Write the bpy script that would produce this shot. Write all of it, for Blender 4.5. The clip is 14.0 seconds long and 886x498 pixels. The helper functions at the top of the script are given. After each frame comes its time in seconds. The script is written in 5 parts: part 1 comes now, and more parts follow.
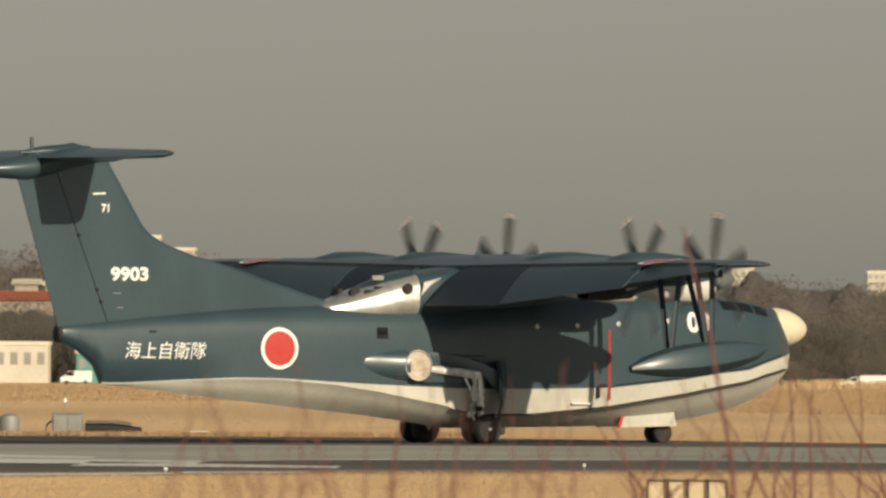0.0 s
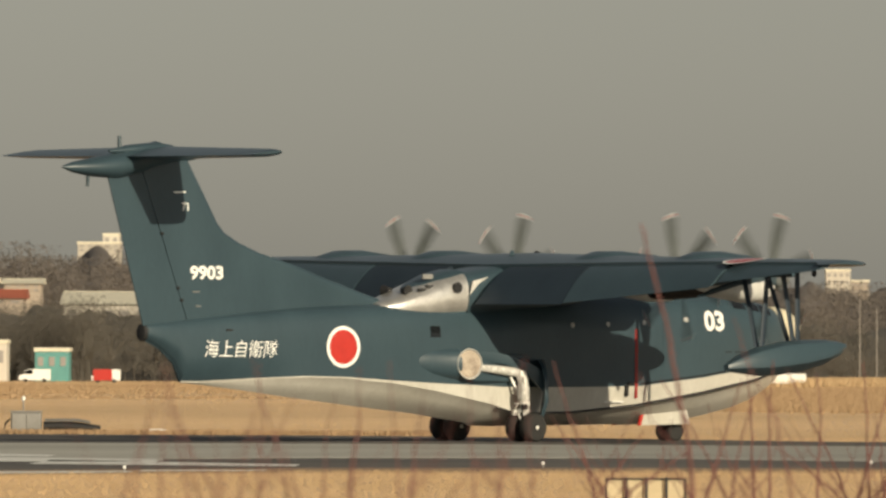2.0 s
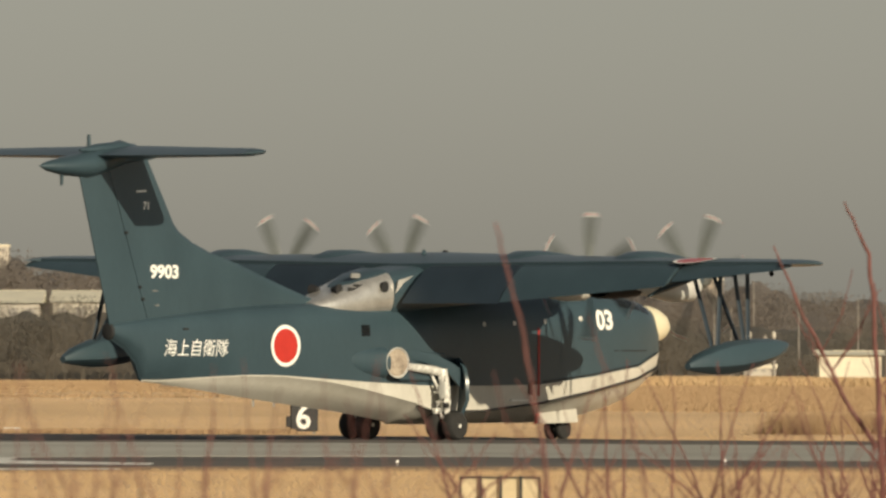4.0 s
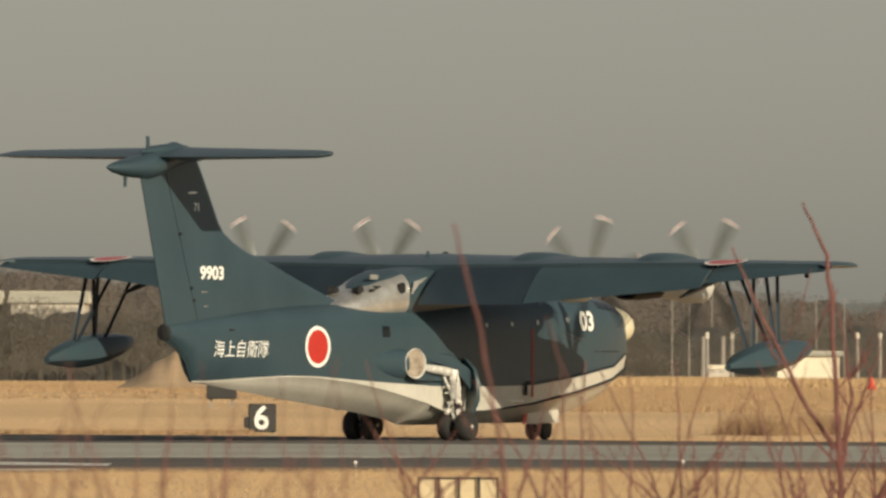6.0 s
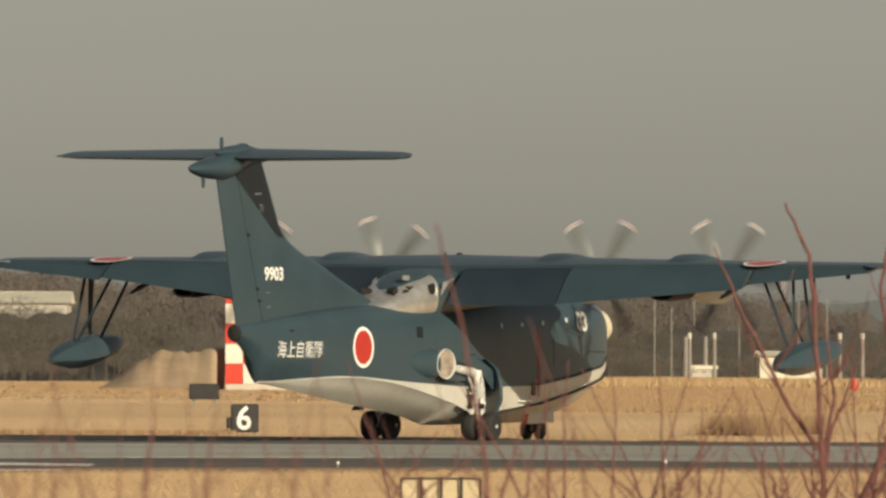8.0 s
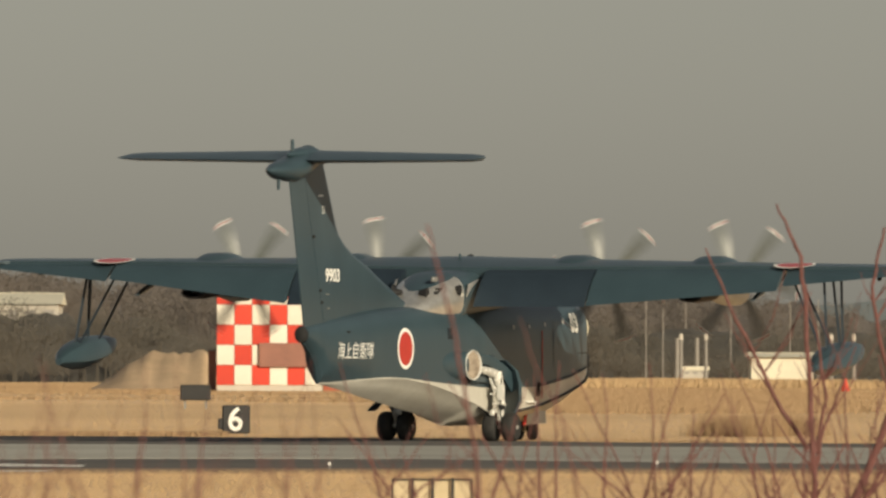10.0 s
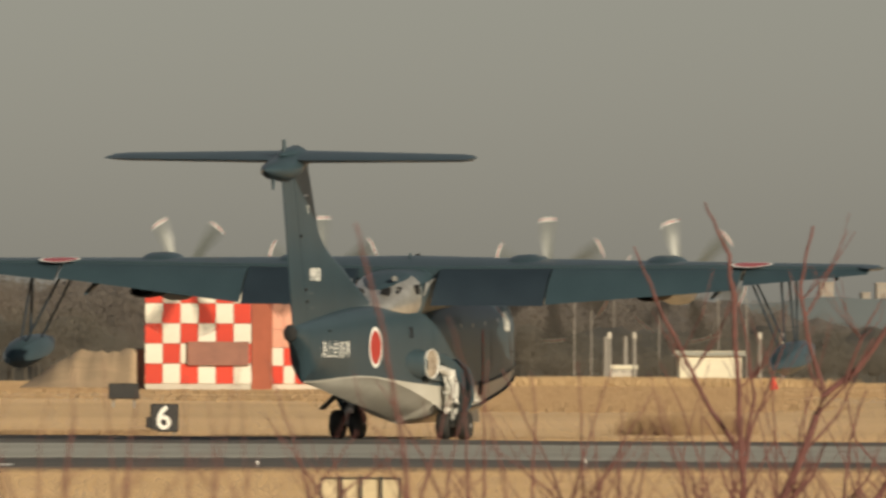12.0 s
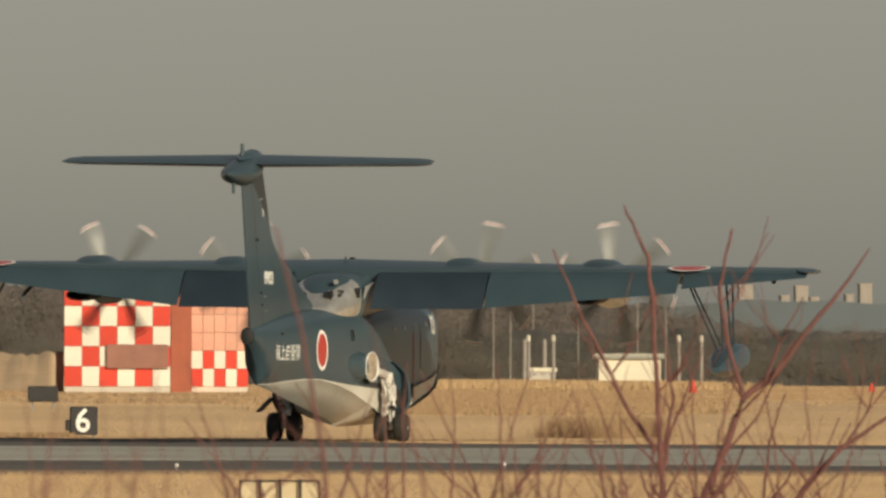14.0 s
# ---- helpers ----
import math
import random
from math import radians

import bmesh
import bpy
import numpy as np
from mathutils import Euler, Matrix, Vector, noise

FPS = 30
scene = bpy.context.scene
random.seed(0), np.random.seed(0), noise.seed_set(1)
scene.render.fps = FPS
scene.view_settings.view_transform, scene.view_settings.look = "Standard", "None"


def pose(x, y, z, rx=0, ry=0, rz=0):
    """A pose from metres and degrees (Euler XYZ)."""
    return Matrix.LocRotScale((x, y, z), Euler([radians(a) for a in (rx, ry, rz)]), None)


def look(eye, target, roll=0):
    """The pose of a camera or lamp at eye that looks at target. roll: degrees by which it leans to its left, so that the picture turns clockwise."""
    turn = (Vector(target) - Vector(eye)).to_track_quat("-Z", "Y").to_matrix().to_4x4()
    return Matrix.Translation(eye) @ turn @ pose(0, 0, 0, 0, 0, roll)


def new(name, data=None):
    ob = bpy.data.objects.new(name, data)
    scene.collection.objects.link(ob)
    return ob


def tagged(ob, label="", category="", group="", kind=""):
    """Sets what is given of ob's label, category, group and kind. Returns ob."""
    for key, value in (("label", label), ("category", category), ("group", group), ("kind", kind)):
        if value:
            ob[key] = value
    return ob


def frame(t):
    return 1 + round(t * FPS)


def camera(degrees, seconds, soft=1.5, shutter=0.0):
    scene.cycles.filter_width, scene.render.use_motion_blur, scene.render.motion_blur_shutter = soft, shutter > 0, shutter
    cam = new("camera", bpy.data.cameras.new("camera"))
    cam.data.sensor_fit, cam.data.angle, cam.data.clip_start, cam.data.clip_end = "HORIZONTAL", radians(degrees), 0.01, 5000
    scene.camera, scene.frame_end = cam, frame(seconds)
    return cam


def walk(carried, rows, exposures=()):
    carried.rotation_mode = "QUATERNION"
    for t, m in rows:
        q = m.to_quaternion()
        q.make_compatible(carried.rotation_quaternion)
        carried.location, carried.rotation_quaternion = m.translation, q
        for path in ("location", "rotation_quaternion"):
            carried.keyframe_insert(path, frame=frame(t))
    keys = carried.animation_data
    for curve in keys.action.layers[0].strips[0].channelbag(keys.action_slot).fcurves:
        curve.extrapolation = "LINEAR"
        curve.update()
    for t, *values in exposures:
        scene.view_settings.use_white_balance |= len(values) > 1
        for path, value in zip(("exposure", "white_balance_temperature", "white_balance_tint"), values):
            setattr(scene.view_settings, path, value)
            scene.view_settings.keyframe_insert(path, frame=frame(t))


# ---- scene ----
# ---------------- camera: a long lens on a tripod, panning ----------------
cam = camera(3.838, 14.0, soft=2.6, shutter=0.45)
cam.data.dof.use_dof, cam.data.dof.focus_distance, cam.data.dof.aperture_fstop = True, 455.0, 7.0
EYE = (0.0, 0.0, 2.75)
PAN = [(0, 0.8839, 90.4913), (0.5, 0.7615, 90.4862), (1, 0.6929, 90.4812), (1.5, 0.7137, 90.4817), (2, 0.7051, 90.4841),
       (2.5, 0.6696, 90.485), (3, 0.4334, 90.4828), (3.5, 0.191, 90.4793), (6, -0.1077, 90.4833), (6.5, -0.2595, 90.4848),
       (7, -0.2204, 90.4867), (7.5, -0.2179, 90.4859), (8, -0.1836, 90.4848), (10.5, -0.2253, 90.49), (11, -0.1763, 90.4898),
       (11.5, -0.2693, 90.4861), (12, -0.5313, 90.4842), (12.5, -0.9034, 90.4927), (13, -0.9083, 90.4986), (13.5, -0.9108, 90.4949),
       (14, -0.8814, 90.4973)]
walk(cam, [(t, pose(*EYE, tilt, 0, turn) @ pose(0, 0, 0, 0, 0, 0.165)) for t, turn, tilt in PAN], exposures=[(0, 0.09, 6900, 8), (1.5, 0.12, 6900, 8), (3.5, 0.18, 6900, 8), (8, 0.18, 6900, 8), (11, 0.07, 6900, 8), (14, 0.05, 6900, 8)])

# ---------------- light ----------------
SUN_EL, SUN_AZ = 19.6, -57.0          # degrees above the ground; degrees from +x, anticlockwise
world = bpy.data.worlds.new("world")
scene.world = world
world.use_nodes = True
wn, wl = world.node_tree.nodes, world.node_tree.links
sky = wn.new("ShaderNodeTexSky")
sky.sky_type, sky.sun_disc = "NISHITA", False
sky.sun_elevation, sky.sun_rotation = radians(SUN_EL), radians(90 - SUN_AZ)
sky.dust_density, sky.air_density, sky.ozone_density = 0.8, 1.0, 1.0
grey = wn.new("ShaderNodeHueSaturation")
grey.inputs["Saturation"].default_value = 0.35
wl.new(sky.outputs[0], grey.inputs["Color"])
wl.new(grey.outputs[0], wn["Background"].inputs["Color"])
wn["Background"].inputs["Strength"].default_value = 0.047
sun = new("sun", bpy.data.lights.new("sun", "SUN"))
sun.data.energy, sun.data.angle, sun.data.color = 4.0, radians(0.5), (1.0, 0.88, 0.68)
sd = Vector((math.cos(radians(SUN_AZ)) * math.cos(radians(SUN_EL)), math.sin(radians(SUN_AZ)) * math.cos(radians(SUN_EL)), math.sin(radians(SUN_EL))))
sun.matrix_world = look(sd * 300, (0, 0, 0))


# ---------------- materials ----------------
def mat(name, a, b=None, rough=0.6, metal=0.0, scale=3.0, fine=0.0, bump=0.0, coat=0.0, per_object=0.0, streak=1.0):
    """Two colours mixed by noise at two sizes (scale and fine, per metre), with relief."""
    m = bpy.data.materials.new(name)
    m.use_nodes = True
    n, l = m.node_tree.nodes, m.node_tree.links
    p = n["Principled BSDF"]
    p.inputs["Roughness"].default_value, p.inputs["Metallic"].default_value, p.inputs["Coat Weight"].default_value = rough, metal, coat
    p.inputs["Coat Roughness"].default_value = 0.22
    b = b or tuple(c * 0.75 for c in a)
    co = n.new("ShaderNodeTexCoord")
    mp = n.new("ShaderNodeMapping")
    mp.inputs["Scale"].default_value = (1, 1, streak)
    l.new(co.outputs["Object"], mp.inputs["Vector"])
    t1 = n.new("ShaderNodeTexNoise")
    t1.inputs["Scale"].default_value, t1.inputs["Detail"].default_value = scale, 6
    t2 = n.new("ShaderNodeTexNoise")
    t2.inputs["Scale"].default_value, t2.inputs["Detail"].default_value = fine or scale * 9, 4
    for t in (t1, t2):
        l.new(mp.outputs[0], t.inputs["Vector"])
    add = n.new("ShaderNodeMath")
    add.operation = "MULTIPLY_ADD"
    l.new(t2.outputs["Fac"], add.inputs[0])
    add.inputs[1].default_value = 0.5
    l.new(t1.outputs["Fac"], add.inputs[2])
    ramp = n.new("ShaderNodeValToRGB")
    ramp.color_ramp.elements[0].position, ramp.color_ramp.elements[1].position = 0.55, 0.95
    ramp.color_ramp.elements[0].color, ramp.color_ramp.elements[1].color = (*a, 1), (*b, 1)
    l.new(add.outputs[0], ramp.inputs[0])
    out = ramp.outputs[0]
    if per_object:
        oi = n.new("ShaderNodeObjectInfo")
        hs = n.new("ShaderNodeHueSaturation")
        mr = n.new("ShaderNodeMapRange")
        mr.inputs["To Min"].default_value, mr.inputs["To Max"].default_value = 1 - per_object, 1 + per_object
        l.new(oi.outputs["Random"], mr.inputs["Value"])
        l.new(mr.outputs[0], hs.inputs["Value"])
        l.new(out, hs.inputs["Color"])
        out = hs.outputs[0]
    l.new(out, p.inputs["Base Color"])
    if bump:
        bp = n.new("ShaderNodeBump")
        bp.inputs["Strength"].default_value, bp.inputs["Distance"].default_value = 0.6, bump
        l.new(t2.outputs["Fac"], bp.inputs["Height"])
        l.new(bp.outputs[0], p.inputs["Normal"])
    return m


def island(name, a, b, rough=0.9):
    """A colour that varies from loose piece to loose piece of one mesh."""
    m = bpy.data.materials.new(name)
    m.use_nodes = True
    n, l = m.node_tree.nodes, m.node_tree.links
    g = n.new("ShaderNodeNewGeometry")
    r = n.new("ShaderNodeValToRGB")
    r.color_ramp.elements[0].color, r.color_ramp.elements[1].color = (*a, 1), (*b, 1)
    l.new(g.outputs["Random Per Island"], r.inputs[0])
    l.new(r.outputs[0], n["Principled BSDF"].inputs["Base Color"])
    n["Principled BSDF"].inputs["Roughness"].default_value = rough
    return m


BLUE = mat("blue_grey_paint", (0.042, 0.073, 0.091), (0.034, 0.06, 0.076), 0.36, scale=0.7, fine=9, coat=0.15, streak=0.4)
# a darker blue than BLUE, for the inboard flaps and the float struts
FLAP = mat("dark_blue_paint", (0.019, 0.034, 0.05), (0.013, 0.025, 0.039), 0.6, scale=0.9, fine=9)
HULL = mat("hull_white_paint", (0.62, 0.6, 0.54), (0.5, 0.48, 0.42), 0.45, scale=0.5, fine=7, streak=0.4)
RADOME = mat("cream_radome", (0.74, 0.68, 0.5), (0.68, 0.62, 0.45), 0.45, scale=1.5)
COWL = mat("pale_cowl", (0.7, 0.7, 0.66), (0.58, 0.58, 0.55), 0.4, scale=1.5)
SILVER = mat("bare_metal", (0.86, 0.84, 0.79), (0.62, 0.6, 0.56), 0.3, 0.75, scale=2.2, fine=12, bump=0.01)
STEEL = mat("gear_metal", (0.92, 0.91, 0.86), (0.5, 0.49, 0.45), 0.24, 0.12, scale=7, fine=22, coat=0.3, bump=0.02)
RECESS = mat("dull_recess", (0.52, 0.44, 0.35), (0.24, 0.19, 0.15), 0.4, 0.2, scale=3.5)
DARK = mat("dark_recess", (0.012, 0.012, 0.014), (0.02, 0.02, 0.02), 0.7, scale=4)
RUBBER = mat("tyre_rubber", (0.018, 0.018, 0.018), (0.03, 0.029, 0.027), 0.8, scale=6, bump=0.004)
WHITE = mat("marking_white", (0.9, 0.9, 0.86), (0.84, 0.84, 0.8), 0.5, scale=3)
RED = mat("marking_red", (0.55, 0.035, 0.025), (0.46, 0.03, 0.022), 0.4, scale=3, coat=0.45)
# darker copy of the marking red: the wing's shadow painted into the stripe
STRIPE = mat("shaded_stripe_red", (0.34, 0.03, 0.026), (0.27, 0.025, 0.022), 0.5, scale=3)
GLASS = mat("cockpit_glass", (0.01, 0.012, 0.014), (0.014, 0.016, 0.018), 0.06, scale=2)
BLADE = mat("blade_grey", (0.15, 0.165, 0.162), (0.125, 0.138, 0.136), 0.4, scale=4)
EXHAUST = mat("burnt_exhaust", (0.03, 0.024, 0.02), (0.06, 0.05, 0.045), 0.6, 0.4, scale=6)
SOIL = mat("dry_turf", (0.78, 0.55, 0.33), (0.6, 0.415, 0.24), 0.95, scale=0.012, fine=0.09)
GRASS = mat("dry_grass", (0.56, 0.395, 0.225), (0.44, 0.305, 0.17), 0.95, scale=0.012, fine=0.09)
for turf in (SOIL, GRASS):
    turf_map = next(n for n in turf.node_tree.nodes if n.type == "MAPPING")
    turf_map.inputs["Scale"].default_value = (1.0, 0.8, 0.0)
FARG = island("brown_far_grass", (0.43, 0.3, 0.175), (0.4, 0.28, 0.16))
SCRUB = island("dry_scrub", (0.4, 0.275, 0.16), (0.37, 0.25, 0.145))
BARE = mat("bare_earth", (0.22, 0.145, 0.095), (0.32, 0.215, 0.13), 0.95, scale=0.3, fine=2.5)
BANK = mat("grassed_bank", (0.62, 0.44, 0.275), (0.5, 0.355, 0.22), 0.95, scale=0.25, fine=2.0, bump=0.1)
ASPHALT = mat("dark_asphalt", (0.075, 0.069, 0.063), (0.125, 0.112, 0.098), 0.9, scale=0.05, fine=0.6)
CONCRETE = mat("worn_runway_surface", (0.44, 0.43, 0.385), (0.3, 0.29, 0.255), 0.85, scale=0.045, fine=0.5)
PAINT = mat("runway_paint", (0.82, 0.82, 0.78), (0.62, 0.61, 0.57), 0.7, scale=0.2, fine=2)
TWIG = mat("red_brown_bark", (0.18, 0.07, 0.064), (0.11, 0.046, 0.042), 0.75, scale=8, fine=60)
WOOD_FAR = island("winter_wood", (0.138, 0.12, 0.107), (0.125, 0.108, 0.096))
EVERGREEN = island("evergreen_leaf", (0.1, 0.09, 0.076), (0.115, 0.103, 0.087))
BARK = mat("bark", (0.09, 0.065, 0.05), (0.06, 0.045, 0.035), 0.9, scale=3)
WALLW = mat("pale_wall", (0.62, 0.58, 0.5), (0.52, 0.48, 0.42), 0.8, scale=0.2, fine=2, per_object=0.12)
ROOFW = mat("pale_roof", (0.78, 0.73, 0.58), (0.66, 0.62, 0.5), 0.6, scale=0.2, fine=2)
ROOFR = mat("rust_red_roof", (0.42, 0.12, 0.07), (0.34, 0.1, 0.06), 0.8, scale=0.3, fine=2)
BOARD = mat("brown_board", (0.34, 0.16, 0.12), (0.26, 0.13, 0.1), 0.8, scale=0.6)
CHECKR = mat("checker_red", (0.68, 0.06, 0.03), (0.6, 0.05, 0.03), 0.6, scale=0.5, per_object=0.1)
SALMON = mat("salmon_wall", (0.72, 0.4, 0.3), (0.64, 0.34, 0.25), 0.7, scale=0.4, per_object=0.06)
CHECKW = mat("checker_white", (0.82, 0.78, 0.68), (0.74, 0.7, 0.6), 0.6, scale=0.5, per_object=0.05)
GREYBOX = mat("galvanised_grey", (0.3, 0.3, 0.29), (0.22, 0.22, 0.21), 0.6, 0.2, scale=2)
POLE = mat("pole_paint", (0.3, 0.28, 0.25), (0.24, 0.22, 0.2), 0.7, scale=1)
PANELW = mat("pale_panel", (0.6, 0.5, 0.33), (0.5, 0.41, 0.26), 0.6, scale=2)
WINDOWG = mat("dull_window", (0.3, 0.28, 0.26), (0.34, 0.32, 0.3), 0.35, scale=1)
TOWER = mat("weathered_block", (0.4, 0.34, 0.28), (0.32, 0.28, 0.24), 0.85, scale=0.1, fine=1)
CANOPY = mat("winter_canopy", (0.155, 0.134, 0.119), (0.13, 0.112, 0.099), 0.95, scale=0.12, fine=1.1, bump=0.3)
DARKCAN = mat("evergreen_canopy", (0.1, 0.09, 0.076), (0.085, 0.077, 0.065), 0.95, scale=0.15, fine=1.3, bump=0.3)
SIGNBLACK = mat("sign_black", (0.02, 0.02, 0.022), (0.03, 0.03, 0.03), 0.6, scale=2)
TEAL = mat("teal_sheet", (0.12, 0.34, 0.32), (0.1, 0.28, 0.27), 0.6, scale=1)
# hill foliage with the distance haze painted in as blue-grey
HILL = mat("hazed_hill", (0.115, 0.14, 0.16), (0.09, 0.11, 0.125), 0.95, scale=0.01, fine=0.1)


# ---------------- mesh helpers ----------------
def part(name, bm, material, parent=None, label="", smooth=True, m=None):
    me = bpy.data.meshes.new(name)
    bmesh.ops.recalc_face_normals(bm, faces=bm.faces)
    bm.to_mesh(me)
    bm.free()
    me.materials.append(material)
    if smooth:
        me.polygons.foreach_set("use_smooth", [True] * len(me.polygons))
        me.set_sharp_from_angle(angle=radians(38))
    ob = new(name, me)
    if parent:
        ob.parent = parent
    if m is not None:
        ob.matrix_basis = m
    return tagged(ob, label)


def loft(rings, closed=True, caps=True):
    """Skin rings of equal length."""
    bm = bmesh.new()
    vs = [[bm.verts.new(p) for p in r] for r in rings]
    k = len(rings[0])
    for a, b in zip(vs, vs[1:]):
        for i in range(k if closed else k - 1):
            j = (i + 1) % k
            bm.faces.new((a[i], a[j], b[j], b[i]))
    if caps and closed:
        bm.faces.new(vs[0])
        bm.faces.new(vs[-1])
    return bm


def box(sx, sy, sz, bevel=0.02, at=(0, 0, 0), bm=None):
    bm = bm or bmesh.new()
    g = bmesh.ops.create_cube(bm, size=1)
    for v in g["verts"]:
        v.co = Vector((v.co.x * sx + at[0], v.co.y * sy + at[1], v.co.z * sz + at[2]))
    if bevel:
        es = list({e for v in g["verts"] for e in v.link_edges})
        bmesh.ops.bevel(bm, geom=es, offset=bevel, segments=1, affect="EDGES")
    return bm


def ring(c, r1, r2, axis="x", k=24, p=2.0):
    out = []
    for i in range(k):
        a = 2 * math.pi * i / k
        ca, sa = math.cos(a), math.sin(a)
        u = math.copysign(abs(ca) ** (2 / p), ca) * r1
        v = math.copysign(abs(sa) ** (2 / p), sa) * r2
        out.append((c[0], c[1] + u, c[2] + v) if axis == "x" else (c[0] + u, c[1], c[2] + v) if axis == "y" else (c[0] + u, c[1] + v, c[2]))
    return out


def tube(pts, radii, k=8):
    """A bent rod through pts."""
    rings, pts = [], [Vector(p) for p in pts]
    for i, p in enumerate(pts):
        d = (pts[min(i + 1, len(pts) - 1)] - pts[max(i - 1, 0)]).normalized()
        u = d.orthogonal().normalized() if abs(d.z) > 0.9 else d.cross(Vector((0, 0, 1))).normalized()
        w = d.cross(u)
        r = radii[i] if isinstance(radii, (list, tuple)) else radii
        rings.append([p + (u * math.cos(a) + w * math.sin(a)) * r for a in [2 * math.pi * j / k for j in range(k)]])
    return loft(rings)


def prism(poly, y0, y1):
    """A plate: outline in x, z; thick from y0 to y1."""
    return loft([[(x, y0, z) for x, z in poly], [(x, y1, z) for x, z in poly]])


def lerp(table, x):
    """Values of a table of rows (x, a, b, ...) at x, with rows in falling x."""
    xs = [r[0] for r in table][::-1]
    return [float(np.interp(x, xs, [r[k] for r in table][::-1])) for k in range(1, len(table[0]))]


# ---------------- the flying boat: x forward from the main axle, y to its left, z up ----------------
def body():
    """Rows: x, keel, chine, paint line, top, half width at chine, half width."""
    return [(13.6, 2.36, 2.6, 3.1, 3.38, 0.25, 0.34), (13.3, 2.05, 2.55, 3.02, 3.95, 0.5, 0.6), (12.9, 1.8, 2.48, 2.92, 4.55, 0.72, 0.78),
            (12.2, 1.45, 2.36, 2.76, 4.78, 0.98, 1.02), (11.3, 1.17, 2.14, 2.52, 4.92, 1.22, 1.3), (10, 0.9, 1.95, 2.4, 5.02, 1.4, 1.5),
            (8.5, 0.68, 1.7, 2.2, 5.06, 1.48, 1.6), (5.5, 0.58, 1.28, 1.9, 5.06, 1.5, 1.6), (2.5, 0.54, 1.02, 1.86, 5.06, 1.46, 1.52),
            (0.0, 0.52, 0.98, 1.86, 4.9, 1.4, 1.42), (-0.9, 0.54, 1.2, 1.87, 4.75, 1.37, 1.39), (-0.95, 0.62, 1.26, 1.88, 4.74, 1.36, 1.38),
            (-3.5, 0.95, 1.72, 1.98, 4.68, 1.21, 1.22), (-5.2, 1.1, 1.96, 2.06, 4.62, 1.09, 1.1), (-7.4, 1.32, 2.14, 2.18, 4.55, 0.92, 0.92),
            (-9, 1.48, 2.16, 2.2, 4.46, 0.79, 0.79), (-11, 1.7, 2.09, 2.12, 4.3, 0.62, 0.63), (-13, 1.9, 1.98, 2.02, 4.12, 0.4, 0.48),
            (-13.85, 1.96, 1.99, 2.02, 4.04, 0.3, 0.42), (-14.15, 2.58, 2.6, 2.64, 4.0, 0.2, 0.37), (-14.75, 3.06, 3.08, 3.1, 3.94, 0.18, 0.3),
            (-15.3, 3.3, 3.32, 3.34, 3.9, 0.16, 0.26), (-15.5, 3.36, 3.38, 3.4, 3.86, 0.12, 0.2)]


BODY = body()
BX = [r[0] for r in BODY]


def low_share(x):
    """How far the sides draw in towards the paint line near the tail."""
    return float(np.interp(x, [-13.9, -13.0, -9.0], [0.18, 0.3, 1.0]))


def side(x, z):
    """Half width of the body at x, z, above the paint line."""
    zk, zc, zw, zt, wc, w = lerp(BODY, x)
    zm = zw + 0.42 * (zt - zw)
    if z <= zm:
        s = max(0.0, min(1.0, (z - zw) / max(1e-6, zm - zw)))
        return w * (low_share(x) + (1 - low_share(x)) * math.sin(s * math.pi / 2))
    s = min(1.0, (z - zm) / (zt - zm))
    return w * (1 - s ** 3.2) ** (1 / 3.2)


def stations():
    out = []
    for a, b in zip(BODY, BODY[1:]):
        k = max(1, int((a[0] - b[0]) / 0.5))
        for i in range(k):
            s = i / k
            out.append([p + (q - p) * s for p, q in zip(a, b)])
    return out + [list(BODY[-1])]


def body_mesh():
    up, low = [], []
    for x, zk, zc, zw, zt, wc, w in stations():
        zm = zw + 0.42 * (zt - zw)
        b = low_share(x)
        r = [(w * (b + (1 - b) * math.sin(q * math.pi / 2)), zw + q * (zm - zw)) for q in (0, 0.2, 0.4, 0.6, 0.8, 1.0)]
        for i in range(1, 12):
            a = math.pi / 2 * i / 11
            r.append((w * max(0, math.cos(a)) ** (2 / 3.2), zm + (zt - zm) * math.sin(a) ** (2 / 3.2)))
        half = [(x, -u, v) for u, v in r]
        up.append(half + [(x, u, v) for u, v in r[-2::-1]])
        mid = ((wc * 0.78 * b, zk + (zc - zk) * 0.66), (wc * 0.42 * b, zk + (zc - zk) * 0.31)) if x < -0.92 else ((wc * 0.74 * b, zk + (zc - zk) * 0.65), (wc * 0.4 * b, zk + (zc - zk) * 0.32))
        lo = [(w * b, zw), ((w * 0.5 + wc * 0.5) * b, (zw + zc) / 2), (wc * b, zc), (wc * 0.96 * b, zc - 0.02), *mid, (0.0, zk)]
        low.append([(x, -u, v) for u, v in lo] + [(x, u, v) for u, v in lo[-2::-1]])
    k = next(i for i, q in enumerate(low) if q[0][0] < -13.8)
    return loft(up), loft(low[:k + 1]), loft(low[k:])


